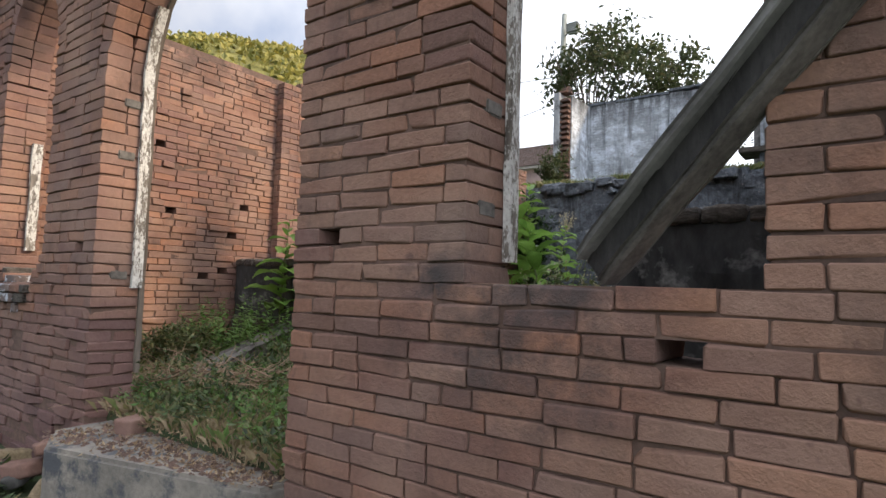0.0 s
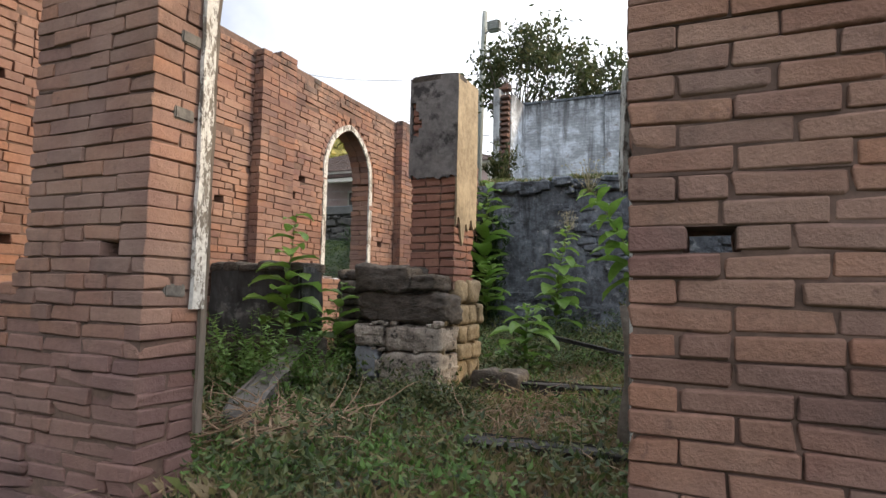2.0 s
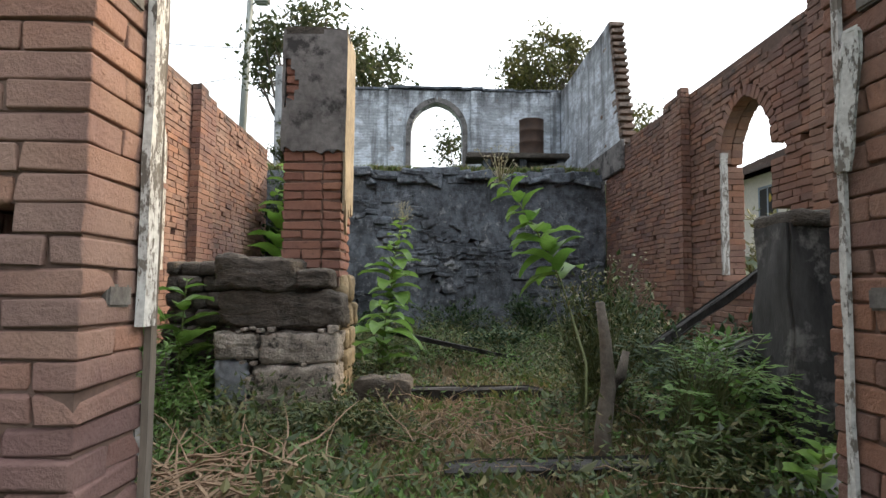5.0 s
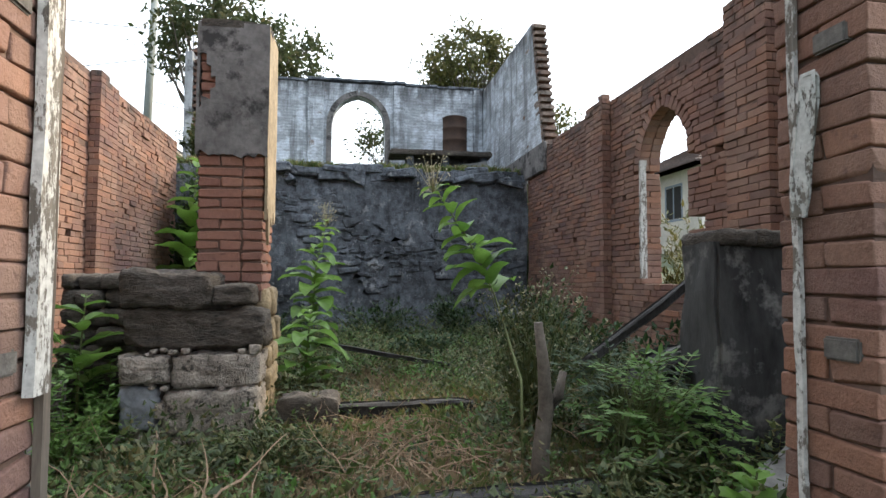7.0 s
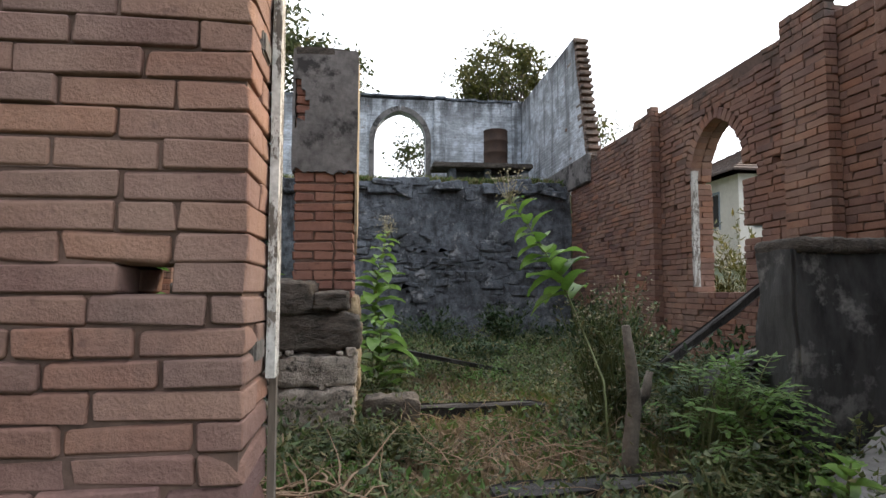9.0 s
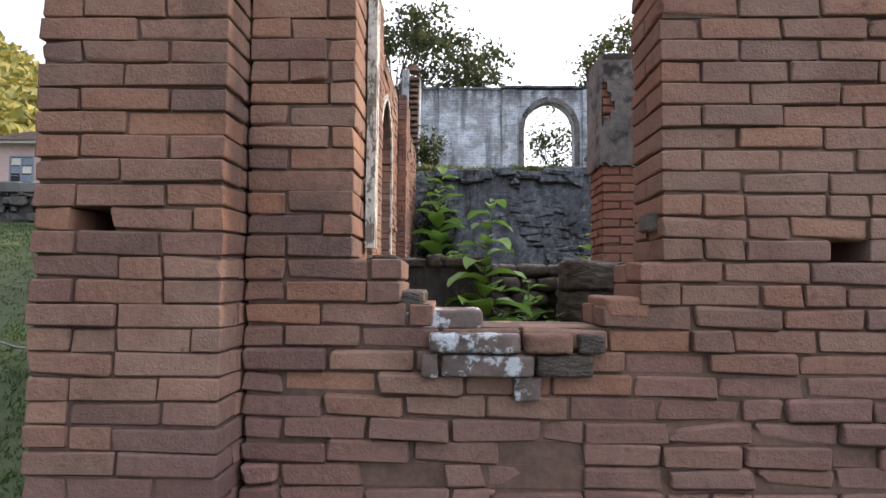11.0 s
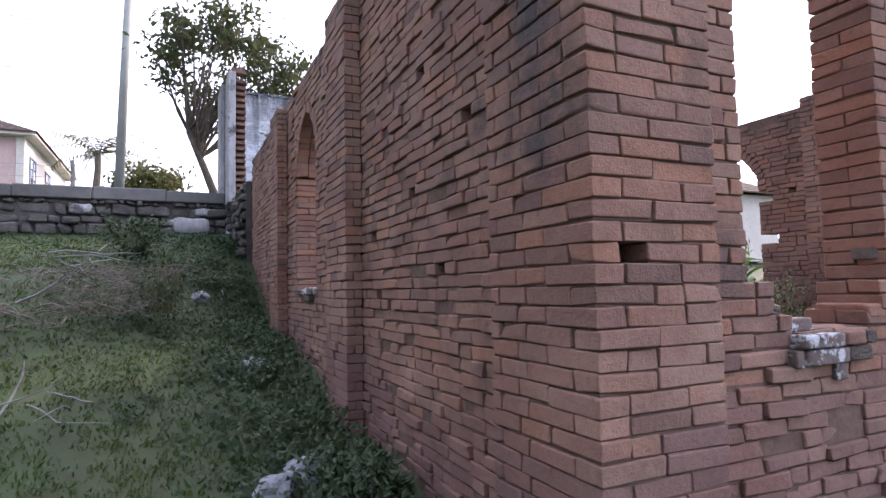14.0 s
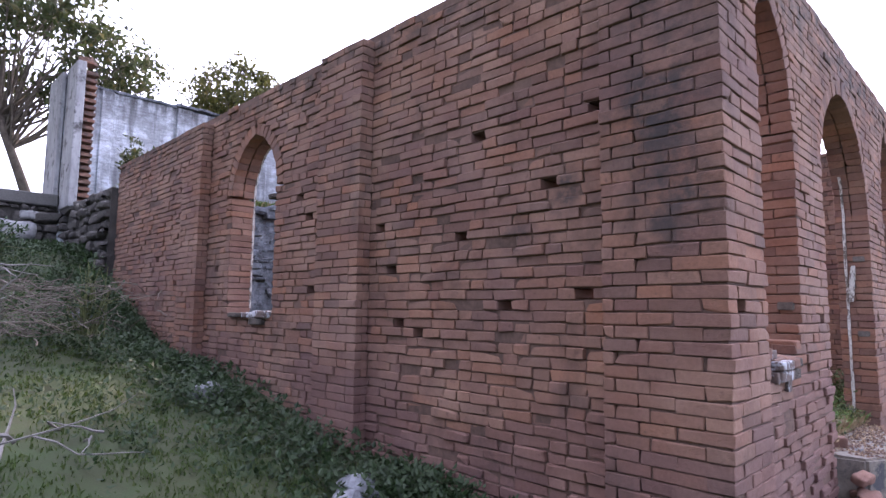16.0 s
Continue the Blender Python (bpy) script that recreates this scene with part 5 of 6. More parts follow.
wire("thin dark overhead wire above the side wall", (-8.95, 19.0, 7.0), (-3.5, 30, 9.8), 0.4)


# ---- houses ----
def window_part(house, x0, x1, z0, z1, y, mat, sash=True, axis='x'):
    def bx(bm, u0, n0, a, u1, n1, b, bev=0.01):
        box(bm, (u0, n0, a) if axis == 'x' else (n0, u0, a), (u1, n1, b) if axis == 'x' else (n1, u1, b), bevel=bev)
    sg = -1 if axis == 'x' else 1
    bm = bmesh.new()
    bx(bm, x0, y + sg * 0.02, z0, x1, y + sg * 0.004, z1)
    w = part("window", bm, DARK, house)
    bm = bmesh.new()
    for a, b, c, d in ((x0 - 0.1, x0, z0 - 0.1, z1 + 0.1), (x1, x1 + 0.1, z0 - 0.1, z1 + 0.1), (x0, x1, z1, z1 + 0.1), (x0, x1, z0 - 0.1, z0), ((x0 + x1) / 2 - 0.05, (x0 + x1) / 2 + 0.05, z0, z1)):
        bx(bm, a, y + sg * 0.07, c, b, y + sg * 0.003, d)
    part("frame", bm, mat, w)
    if sash:
        for k in range(3):
            for h in (0, 1):
                m = (x0 + x1) / 2
                a, b = (x0 + 0.03, m - 0.07) if h == 0 else (m + 0.07, x1 - 0.03)
                if k == 0 and h == 0:
                    continue
                bm = bmesh.new()
                zz = z0 + (z1 - z0) * k / 3
                bx(bm, a, y + sg * 0.04, zz + 0.05, b, y + sg * 0.025, zz + (z1 - z0) / 3 - 0.05, 0.004)
                part("pane", bm, mat if (k + h) % 2 else CREAM, w)


def tiled_roof(bm, x0, x1, y0, y1, z, ridge, over=0.5, rows=0.28):
    """A hipped roof with proud courses of tiles."""
    x0, x1, y0, y1 = x0 - over, x1 + over, y0 - over, y1 + over
    ym = (y0 + y1) / 2
    run = ym - y0
    n = int(run / rows)
    for k in range(n):
        a, b = k / n, (k + 1) / n + 0.015
        for lift in (0.045,):
            ring = []
            for t, dz in ((a, lift), (min(b, 1), 0.0)):
                q = run * t
                ring.append([bm.verts.new((px, py, z + ridge * t + dz)) for px, py in ((x0 + q, y0 + q), (x1 - q, y0 + q), (x1 - q, y1 - q), (x0 + q, y1 - q))])
            low = [bm.verts.new((v.co.x, v.co.y, v.co.z - lift - 0.03)) for v in ring[0]]
            for i in range(4):
                j = (i + 1) % 4
                bm.faces.new((ring[0][i], ring[0][j], ring[1][j], ring[1][i]))
                bm.faces.new((low[i], low[j], ring[0][j], ring[0][i]))


def pink_house():
    X0, X1, Y0, Y1, Z0, ZE = -36.0, -14.85, 37.0, 50.0, 5.6, 10.2
    h = thing("pink_house", "pink limewashed house with tiled hip roof and porch", "house", at=(0, 0, 0))
    bm = bmesh.new()
    box(bm, (X0, Y0, Z0), (X1, Y1, ZE))
    part("wall", bm, PINK, h)
    bm = bmesh.new()
    tiled_roof(bm, X0, X1, Y0, Y1, ZE + 0.05, 3.3, 0.7)
    tagged(part("roof", bm, ROOF, h, "mossy dark clay tile roof"), kind="stuff")
    bm = bmesh.new()
    box(bm, (X0 - 0.6, Y0 - 0.6, ZE - 0.12), (X1 + 0.6, Y1 + 0.6, ZE + 0.05))
    part("eave", bm, CREAM, h)
    bm = bmesh.new()
    box(bm, (X1 - 0.35, Y0 - 0.05, Z0), (X1 + 0.05, Y0 + 0.35, ZE), bevel=0.02)
    part("corner_pilaster", bm, CREAM, h)
    bm = bmesh.new()
    box(bm, (X1 + 0.005, Y0 + 0.4, Z0), (X1 + 0.03, Y1, ZE - 0.13))
    part("side_face", bm, CREAM, h)
    window_part(h, -18.5, -17.0, 7.6, 9.25, Y0, BLUEWOOD)
    window_part(h, 38.3, 39.6, 7.6, 9.2, X1 + 0.03, BLUEWOOD, axis='y')
    window_part(h, 42.6, 43.9, 7.6, 9.2, X1 + 0.03, BLUEWOOD, axis='y')
    window_part(h, -34.2, -32.8, 7.6, 9.25, Y0, BLUEWOOD)
    window_part(h, -31.4, -30.0, 7.6, 9.25, Y0, BLUEWOOD)
    # porch
    PX0, PX1, PY = -27.8, -20.2, 33.2
    bm = bmesh.new()
    n = 12
    for k in range(n):
        t0, t1 = k / n, (k + 1) / n
        y0, y1 = PY + (Y0 - PY) * t0, PY + (Y0 - PY) * t1
        z0, z1 = 9.05 + 1.0 * t0, 9.05 + 1.0 * t1
        box(bm, (PX0 - 0.5, y0 - 0.03, z0), (PX1 + 0.5 - 0.6 * t0, y1, (z0 + z1) / 2 + 0.09))
    part("porch_roof", bm, ROOF, h)
    bm = bmesh.new()
    box(bm, (PX0 - 0.2, PY + 0.05, 8.75), (PX1 + 0.2, PY + 0.3, 9.03), bevel=0.02)
    part("porch_beam", bm, CREAM, h)
    for x in (PX0, PX1):
        s = Soup()
        s.tube([(x, PY + 0.2, 5.6), (x, PY + 0.2, 6.7), (x, PY + 0.2, 6.75), (x, PY + 0.2, 8.45), (x, PY + 0.2, 8.5), (x, PY + 0.2, 8.76)], [0.26, 0.26, 0.2, 0.17, 0.24, 0.24], 14)
        s.made("porch_column", WHITE, h, False, "white round porch column")
    for x0, x1, mat in ((-26.2, -24.6, CREAM), (-23.6, -22.2, CREAM), (-21.2, -20.1, BLUEWOOD)):
        bm = bmesh.new()
        box(bm, (x0, Y0 - 0.03, 6.2), (x1, Y0 - 0.004, 8.7), bevel=0.01)
        d = part("door", bm, PLASTER, h)
        bm = bmesh.new()
        for a, b, c, e in ((x0 - 0.12, x0, 6.2, 8.7), (x1, x1 + 0.12, 6.2, 8.7), (x0 - 0.12, x1 + 0.12, 8.7, 8.82)):
            box(bm, (a, Y0 - 0.08, c), (b, Y0 - 0.003, e), bevel=0.01)
        part("door_frame", bm, CREAM if mat is CREAM else BLUEWOOD, d)
    for k in range(2):
        bm = worn_box((-25.7 + k * 0.9, 36.2, 6.1), (-25.2 + k * 0.9, 36.6, 7.35), 0.06, 2, 0.02, k)
        part("porch_seat", bm, CHAR, h, "dark porch seat")
    return h


pink_house()


def cream_house():
    h = thing("cream_house", "cream house with dark pitched roof beyond the side wall", "house", at=(0, 0, 0))
    bm = bmesh.new()
    box(bm, (9.0, 19.0, 2.6), (19, 27, 5.75))
    part("wall", bm, CREAM, h)
    bm = bmesh.new()
    tiled_roof(bm, 9.0, 19, 19, 27, 5.8, 2.3, 0.5)
    tagged(part("roof", bm, ROOF, h), kind="stuff")
    window_part(h, 20.2, 21.2, 4.0, 5.2, 8.99, BLUEWOOD, False, 'y')
    window_part(h, 9.6, 10.6, 4.0, 5.2, 19.0, BLUEWOOD, False)
    window_part(h, 11.6, 12.6, 4.0, 5.2, 19.0, BLUEWOOD, False)
    return h


cream_house()

# ---- wooded hill ----
def hill_z(x, y):
    d = math.hypot((x + 260) / 170, (y - 150) / 120)
    e = math.hypot((x + 120) / 90, (y - 240) / 70)
    z = 118 * math.exp(-d * d * 1.1) + 25 * math.exp(-e * e)
    return z + 4 - 12 + 5 * noise.noise((x * 0.02, y * 0.02, 0)) + 1.8 * noise.noise((x * 0.09, y * 0.09, 0)) + 1.1 * noise.noise((x * 0.3, y * 0.3, 1))


hx, hy = [-520 + 5 * i for i in range(93)], [40 + 5 * i for i in range(62)]
hill = tagged(mesh_object("backdrop_hill", *lattice(hx, hy, hill_z), FOREST, smooth=True), "sunlit wooded hillside in the distance", "hill", kind="structure")
s = Soup()
rng = random.Random(77)
for k in range(9000):
    x, y = rng.uniform(-420, -80), rng.uniform(60, 300)
    z = hill_z(x, y)
    if z < 15:
        continue
    for j in range(4):
        d = rnd_dir(rng)
        w = rnd_dir(rng)
        s.leaf((x + d.x * 1.5, y + d.y * 1.5, z + 0.4 + abs(d.z) * 2.0), w, w.cross(rnd_dir(rng)).normalized(), 2.6, 2.0)
tagged(s.made("hill_woods", LEAF_HILL), "dense yellow-green woods covering the hill", "trees", kind="stuff")


# ---- plants inside the ruin ----
def broad_weed(label, pts, leaves, length, width, seed, start=0.2, flower=False, droop=0.55):
    rng = random.Random(seed)
    base = Vector(pts[0])
    t = thing("broadleaf_weed", label, "plant", "broad-leaved weeds", at=base)
    loc = [Vector(p) - base for p in pts]
    loc[0].z -= 0.06
    n = len(loc)
    s = Soup()
    s.tube(loc, [0.010 * (1 - 0.6 * i / (n - 1)) for i in range(n)], 7)
    s.made("stem", STEM, t, True)
    for k in range(leaves):
        f = start + (1 - start) * (k + 0.5) / leaves
        g = f * (n - 1)
        i = min(int(g), n - 2)
        p = loc[i].lerp(loc[i + 1], g - i)
        axis = (loc[i + 1] - loc[i]).normalized()
        a = k * 2.4 + rng.uniform(-0.3, 0.3)
        side = axis.orthogonal().normalized()
        side = Matrix.Rotation(a, 3, axis) @ side
        size = (1 - 0.62 * max(0, (f - 0.55) / 0.45)) * rng.uniform(0.8, 1.15)
        lf = Soup()
        lf.broad(p, side + axis * rng.uniform(0.2, 0.7) + Vector((0, 0, 0.15)), length * 1.5 * size, width * 2.1 * size, droop * rng.uniform(0.6, 1.3), rng)
        lf.made("leaf", LEAF_BIG, t, True)
    if flower:
        fl = Soup()
        for k in range(90):
            p = loc[-1] + Vector((rng.gauss(0, 0.07), rng.gauss(0, 0.07), rng.uniform(-0.05, 0.22)))
            if k % 4 == 0:
                fl.tube([loc[-1] - Vector((0, 0, 0.05)), p], [0.003, 0.002], 3, False)
            w = rnd_dir(rng)
            fl.leaf(p, w, w.orthogonal().normalized(), 0.022, 0.016)
        tagged(fl.made("seed_head", FLOWER, t), kind="stuff")
    return t


STEM = plain_noise("green_stem", (0.07, 0.09, 0.025), (0.15, 0.17, 0.06), 9.0, rough=0.6)
broad_weed("tall leaning broad-leaved weed with bright green leaves", [(-2.24, 3.46, 0.72), (-2.16, 3.75, 1.12), (-2.19, 4.25, 1.60), (-2.35, 4.36, 1.98), (-2.58, 4.41, 2.34)], 28, 0.22, 0.072, 1, 0.5, True, 0.9)
broad_weed("upright broad-leaved weed beside the pedestal", [(-3.50, 5.85, 0.72), (-3.49, 5.88, 1.05), (-3.46, 5.9, 1.42)], 20, 0.27, 0.10, 2, 0.12, False, 0.8)
broad_weed("tall upright broad-leaved weed before the black wall", [(-3.56, 7.4, 0.72), (-3.52, 7.4, 1.3), (-3.5, 7.4, 1.8), (-3.38, 7.4, 2.38)], 34, 0.26, 0.10, 3, 0.25, True, 0.85)
broad_weed("broad-leaved weed growing by the sooted stub", [(-5.02, 3.98, 0.75), (-5.06, 4.0, 1.2), (-5.05, 4.02, 1.65), (-5.0, 4.03, 2.18)], 22, 0.25, 0.10, 4, 0.3, False, 0.85)
broad_weed("small broad-leaved weed among the rubble", [(-4.72, 4.3, 0.8), (-4.72, 4.3, 1.15), (-4.7, 4.32, 1.6)], 12, 0.22, 0.09, 5, 0.35)
broad_weed("low broad-leaved weed at the door", [(-1.62, 2.55, 0.70), (-1.60, 2.55, 0.86), (-1.58, 2.55, 0.96)], 8, 0.11, 0.05, 6, 0.3)
broad_weed("broad-leaved weed hanging at the back corner", [(-5.62, 10.3, 0.72), (-5.6, 10.35, 1.8), (-5.6, 10.4, 2.6), (-5.5, 10.3, 3.6)], 26, 0.42, 0.18, 7, 0.3)
broad_weed("broad-leaved weed at the back of the ruin", [(-5.3, 9.6, 0.72), (-5.25, 9.6, 1.5), (-5.2, 9.6, 2.1)], 16, 0.34, 0.15, 8, 0.3)
broad_weed("yellowish broad-leaved weed behind the stub", [(-4.9, 5.6, 0.72), (-4.9, 5.6, 1.2), (-4.85, 5.6, 1.55)], 13, 0.26, 0.11, 9, 0.3)


def shrub(name, label, base, centre, radii, stems, leaves, leaf, mat, seed, ratio=0.45, flowers=0):
    rng = random.Random(seed)
    t = thing(name, label, "shrub", at=base)
    off, c = Vector(base), Vector(centre) - Vector(base)
    st, lv = Soup(), Soup()
    tips = []
    for k in range(stems):
        d = rnd_dir(rng)
        p = c + Vector((d.x * radii[0], d.y * radii[1], d.z * radii[2])) * rng.uniform(0.5, 1)
        b = Vector((rng.gauss(0, 0.05), rng.gauss(0, 0.05), -0.05))
        m = b.lerp(p, 0.5) + Vector((0, 0, 0.1)) + rnd_dir(rng) * 0.05
        st.tube([b, m, p], [0.008, 0.006, 0.002], 4, False)
        tips.append((m, p))
    for k in range(leaves):
        m, p = tips[k % stems]
        f = rng.uniform(0.0, 1.05)
        q = m.lerp(p, f) + rnd_dir(rng) * 0.05
        w = (rnd_dir(rng, 0.6) + (p - m).normalized() * 0.5).normalized()
        sd = w.cross(Vector((rng.uniform(-0.4, 0.4), rng.uniform(-0.4, 0.4), 1))).normalized()
        ln = leaf * rng.uniform(0.6, 1.25)
        lv.leaf(q, w, sd, ln, ln * ratio)
    tagged(st.made("stem_tangle", STEM, t), kind="stuff")
    tagged(lv.made("foliage", mat, t), kind="stuff")
    if flowers:
        fl = Soup()
        for k in range(flowers):
            m, p = tips[k % stems]
            q = p + rnd_dir(rng) * 0.04
            w = rnd_dir(rng)
            fl.leaf(q, w, w.orthogonal().normalized(), 0.02, 0.016)
        tagged(fl.made("seed_head", FLOWER, t), kind="stuff")
    return t


def feather_shrub(label, base, centre, radii, stems, seed, mat, reach=0.30, leaflet=0.072):
    """Arching stems that end in fronds of paired oval leaflets."""
    rng = random.Random(seed)
    t = thing("feather_shrub", label, "shrub", at=base)
    c = Vector(centre) - Vector(base)
    st, lv = Soup(), Soup()
    for k in range(stems):
        d = rnd_dir(rng)
        d.z = abs(d.z) * 1.2 - 0.35
        p = c + Vector((d.x * radii[0], d.y * radii[1], d.z * radii[2])) * rng.uniform(0.35, 1)
        b = Vector((rng.gauss(0, 0.05), rng.gauss(0, 0.05), -0.05))
        m = b.lerp(p, 0.55) + Vector((0, 0, 0.12))
        st.tube([b, m, p], [0.007, 0.005, 0.003], 4, False)
        w = (Vector((p.x, p.y, 0)) * 1.6 + rnd_dir(rng) * 0.35 + Vector((0, 0, 0.15))).normalized()
        ln, pairs = reach * rng.uniform(0.7, 1.25), rng.randint(5, 7)
        q = p
        for i in range(pairs):
            nxt = q + w * ln / pairs
            st.tube([q, nxt], [0.0025, 0.002], 3, False)
            sd = w.cross(Vector((0, 0, 1))).normalized()
            size = leaflet * (1 - 0.35 * abs(i - pairs * 0.45) / pairs) * rng.uniform(0.85, 1.15)
            for sg in (-1, 1):
                way = (sd * sg + w * 0.55 + Vector((0, 0, rng.uniform(-0.25, 0.1)))).normalized()
                lv.oval(nxt, way, way.cross(Vector((rng.uniform(-0.2, 0.2), rng.uniform(-0.2, 0.2), 1))).normalized(), size, size * 0.46)
            q, w = nxt, (w + Vector((0, 0, -0.13))).normalized()
        lv.oval(q, w, w.cross(Vector((0, 0, 1))).normalized(), leaflet, leaflet * 0.46)
    tagged(st.made("stem_tangle", STEM, t), kind="stuff")
    tagged(lv.made("foliage", mat, t), kind="stuff")
    return t


feather_shrub("fresh green shrub with paired oval leaflets by the door", (-1.72, 3.3, 0.68), (-1.62, 3.24, 0.96), (0.27, 0.26, 0.36), 80, 1, LEAF_FRESH, 0.24, 0.062)
feather_shrub("darker feathery shrub under the plank by the door", (-1.95, 2.95, 0.68), (-1.80, 2.95, 0.78), (0.26, 0.22, 0.16), 45, 71, LEAF_WEED, 0.18, 0.05)
feather_shrub("feathery shrub behind the forked stump", (-1.55, 3.75, 0.68), (-1.5, 3.7, 1.05), (0.35, 0.30, 0.32), 55, 72, LEAF_DARK, 0.26, 0.06)
shrub("leafy_shrub", "dark low shrub in the weeds by the door", (-1.98, 2.75, 0.68), (-1.95, 2.8, 0.76), (0.28, 0.28, 0.12), 30, 500, 0.05, LEAF_WEED, 2)
shrub("twiggy_shrub", "twiggy small-leaved shrub with pale seed heads", (-1.95, 4.2, 0.7), (-1.92, 4.2, 1.34), (0.46, 0.34, 0.52), 80, 1700, 0.05, LEAF_WEED, 3, 0.5, 420)
shrub("twiggy_shrub", "straggling shrub in the far corner", (-0.9, 6.2, 0.7), (-0.9, 6.2, 1.15), (0.7, 0.7, 0.45), 50, 1000, 0.08, LEAF_DARK, 4, 0.5)
shrub("twiggy_shrub", "dark shrub at the foot of the side wall", (-0.35, 8.2, 0.7), (-0.4, 8.2, 1.2), (0.6, 1.0, 0.5), 50, 1000, 0.09, LEAF_DARK, 5, 0.5)
shrub("leafy_shrub", "weedy shrub under the side wall", (-5.5, 3.0, 0.7), (-5.4, 3.1, 0.92), (0.5, 0.6, 0.26), 50, 1300, 0.06, LEAF_WEED, 6)
shrub("leafy_shrub", "weedy shrub between stub and log", (-4.6, 3.7, 0.7), (-4.55, 3.75, 0.9), (0.26, 0.3, 0.2), 30, 600, 0.05, LEAF_FRESH, 7)
shrub("leafy_shrub", "sprawling weeds beside the pedestal", (-3.5, 3.9, 0.7), (-3.6, 3.75, 0.78), (0.55, 0.3, 0.13), 40, 900, 0.05, LEAF_WEED, 8)
shrub("leafy_shrub", "dense creeper in the back corner", (-5.75, 10.7, 0.7), (-5.6, 10.75, 2.3), (0.38, 0.3, 1.5), 60, 1500, 0.13, LEAF_DARK, 9, 0.5)
shrub("leafy_shrub", "green shrub outside the side window", (1.5, 7.6, 1.1), (1.35, 7.7, 2.0), (0.5, 0.7, 0.85), 50, 1300, 0.12, LEAF_LIT, 10, 0.3)
shrub("leafy_shrub", "green shrub outside the west window", (-8.2, 10.2, 2.3), (-8.2, 10.2, 2.55), (0.7, 0.5, 0.4), 40, 800, 0.10, LEAF_DARK, 11, 0.4)
shrub("leafy_shrub", "dark creeper at the foot of the terrace wall", (-6.9, 13.7, 2.6), (-6.9, 13.7, 2.72), (0.5, 0.4, 0.22), 50, 1300, 0.07, LEAF_DARK, 14, 0.5)
shrub("leafy_shrub", "shrub growing on the terrace edge", (-5.9, 12.0, 3.7), (-5.8, 12.1, 4.3), (0.45, 0.5, 0.6), 40, 900, 0.11, LEAF_TREE, 12)
shrub("leafy_shrub", "grassy tuft on the terrace before the window", (-2.6, 14.2, 3.7), (-2.6, 14.2, 4.1), (0.6, 0.3, 0.3), 40, 600, 0.09, LEAF_LIT, 13, 0.3)

for i, (x, y, w, h, n) in enumerate(((-2.6, 10.2, 1.0, 0.45, 1300), (-1.3, 9.6, 0.9, 0.55, 1300), (-4.2, 10.3, 0.9, 0.4, 1100), (-2.2, 7.9, 0.7, 0.22, 800), (-0.6, 4.7, 0.45, 0.4, 800))):
    shrub("leafy_shrub", "low dark tangle of weeds inside the ruin", (x, y, 0.7), (x, y, 0.72 + h * 0.6), (w, 0.6, h), 50, n, 0.085, LEAF_DARK, 30 + i, 0.5)

# dead stump with a fork
stump = thing("dead_stump", "grey forked dead trunk standing among the shrubs", "stump", at=(-2.19, 3.33, 0.68))
s = Soup()
s.tube([(0, 0, -0.08), (0.0, 0, 0.15), (0.03, 0.0, 0.38), (0.02, 0.01, 0.6), (-0.01, 0.0, 0.80)], [0.052, 0.043, 0.038, 0.03, 0.022], 10)
s.made("trunk", BARK, stump, True)
s = Soup()
s.tube([(0.03, 0, 0.30), (0.10, 0.02, 0.42), (0.13, 0.02, 0.55)], [0.035, 0.03, 0.02], 8)
s.made("fork", BARK, stump, True)


def twigs(name, label, centre, spread, count, length, seed, mat, lift=0.25, thick=0.005):
    rng = random.Random(seed)
    t = thing(name, label, "branches", at=(centre[0], centre[1], ground_z(*centre[:2])))
    s = Soup()
    for k in range(count):
        p = Vector((rng.gauss(0, spread), rng.gauss(0, spread), rng.uniform(0.0, lift)))
        a = rng.uniform(0, 6.3)
        d = Vector((math.cos(a), math.sin(a), rng.uniform(-0.1, 0.45)))
        ln = length * rng.uniform(0.4, 1.2)
        pts = [p]
        for i in range(5):
            d = (d + rnd_dir(rng) * 0.33 + Vector((0, 0, -0.06))).normalized()
            q = pts[-1] + d * ln / 5
            q.z = max(q.z, 0.01)
            pts.append(q)
        r = thick * rng.uniform(0.6, 1.6)
        s.tube(pts, [r, r * 0.9, r * 0.8, r * 0.65, r * 0.5, r * 0.3], 4, False)
    tagged(s.made("branch_tangle", mat, t), kind="stuff")
    return t


twigs("brush_pile", "heap of dry brown twigs and roots", (-4.02, 2.72), 0.20, 120, 0.5, 1, DRYTWIG, 0.20)
twigs("brush_pile", "scatter of dry stalks in the weeds", (-3.3, 3.3), 0.5, 60, 0.5, 2, DRYTWIG, 0.08, 0.004)
twigs("brush_pile", "heap of dry stalks and straw inside the door", (-4.35, 2.45), 0.28, 150, 0.5, 8, DRYTWIG, 0.16, 0.0035)
twigs("brush_pile", "scatter of dry stalks near the door", (-2.6, 3.7), 0.5, 170, 0.4, 3, DRYTWIG, 0.14, 0.0026)
twigs("dead_branch", "bleached dead branches lying on the grass slope", (-8.75, 7.5), 0.30, 14, 0.75, 4, GREYWOOD, 0.40, 0.009)
twigs("dead_branch", "pale dead branch lying on the grass slope", (-9.2, 6.4), 0.25, 8, 0.7, 9, GREYWOOD, 0.20, 0.009)
twigs("dead_branch", "bare dead branch lying on the grass slope", (-8.55, 4.7), 0.16, 7, 0.7, 5, GREYWOOD, 0.15, 0.010)
twigs("dead_bush", "low bush of dry brown twigs on the slope", (-8.3, 7.0), 0.42, 420, 0.40, 6, BARK, 0.50, 0.0042)
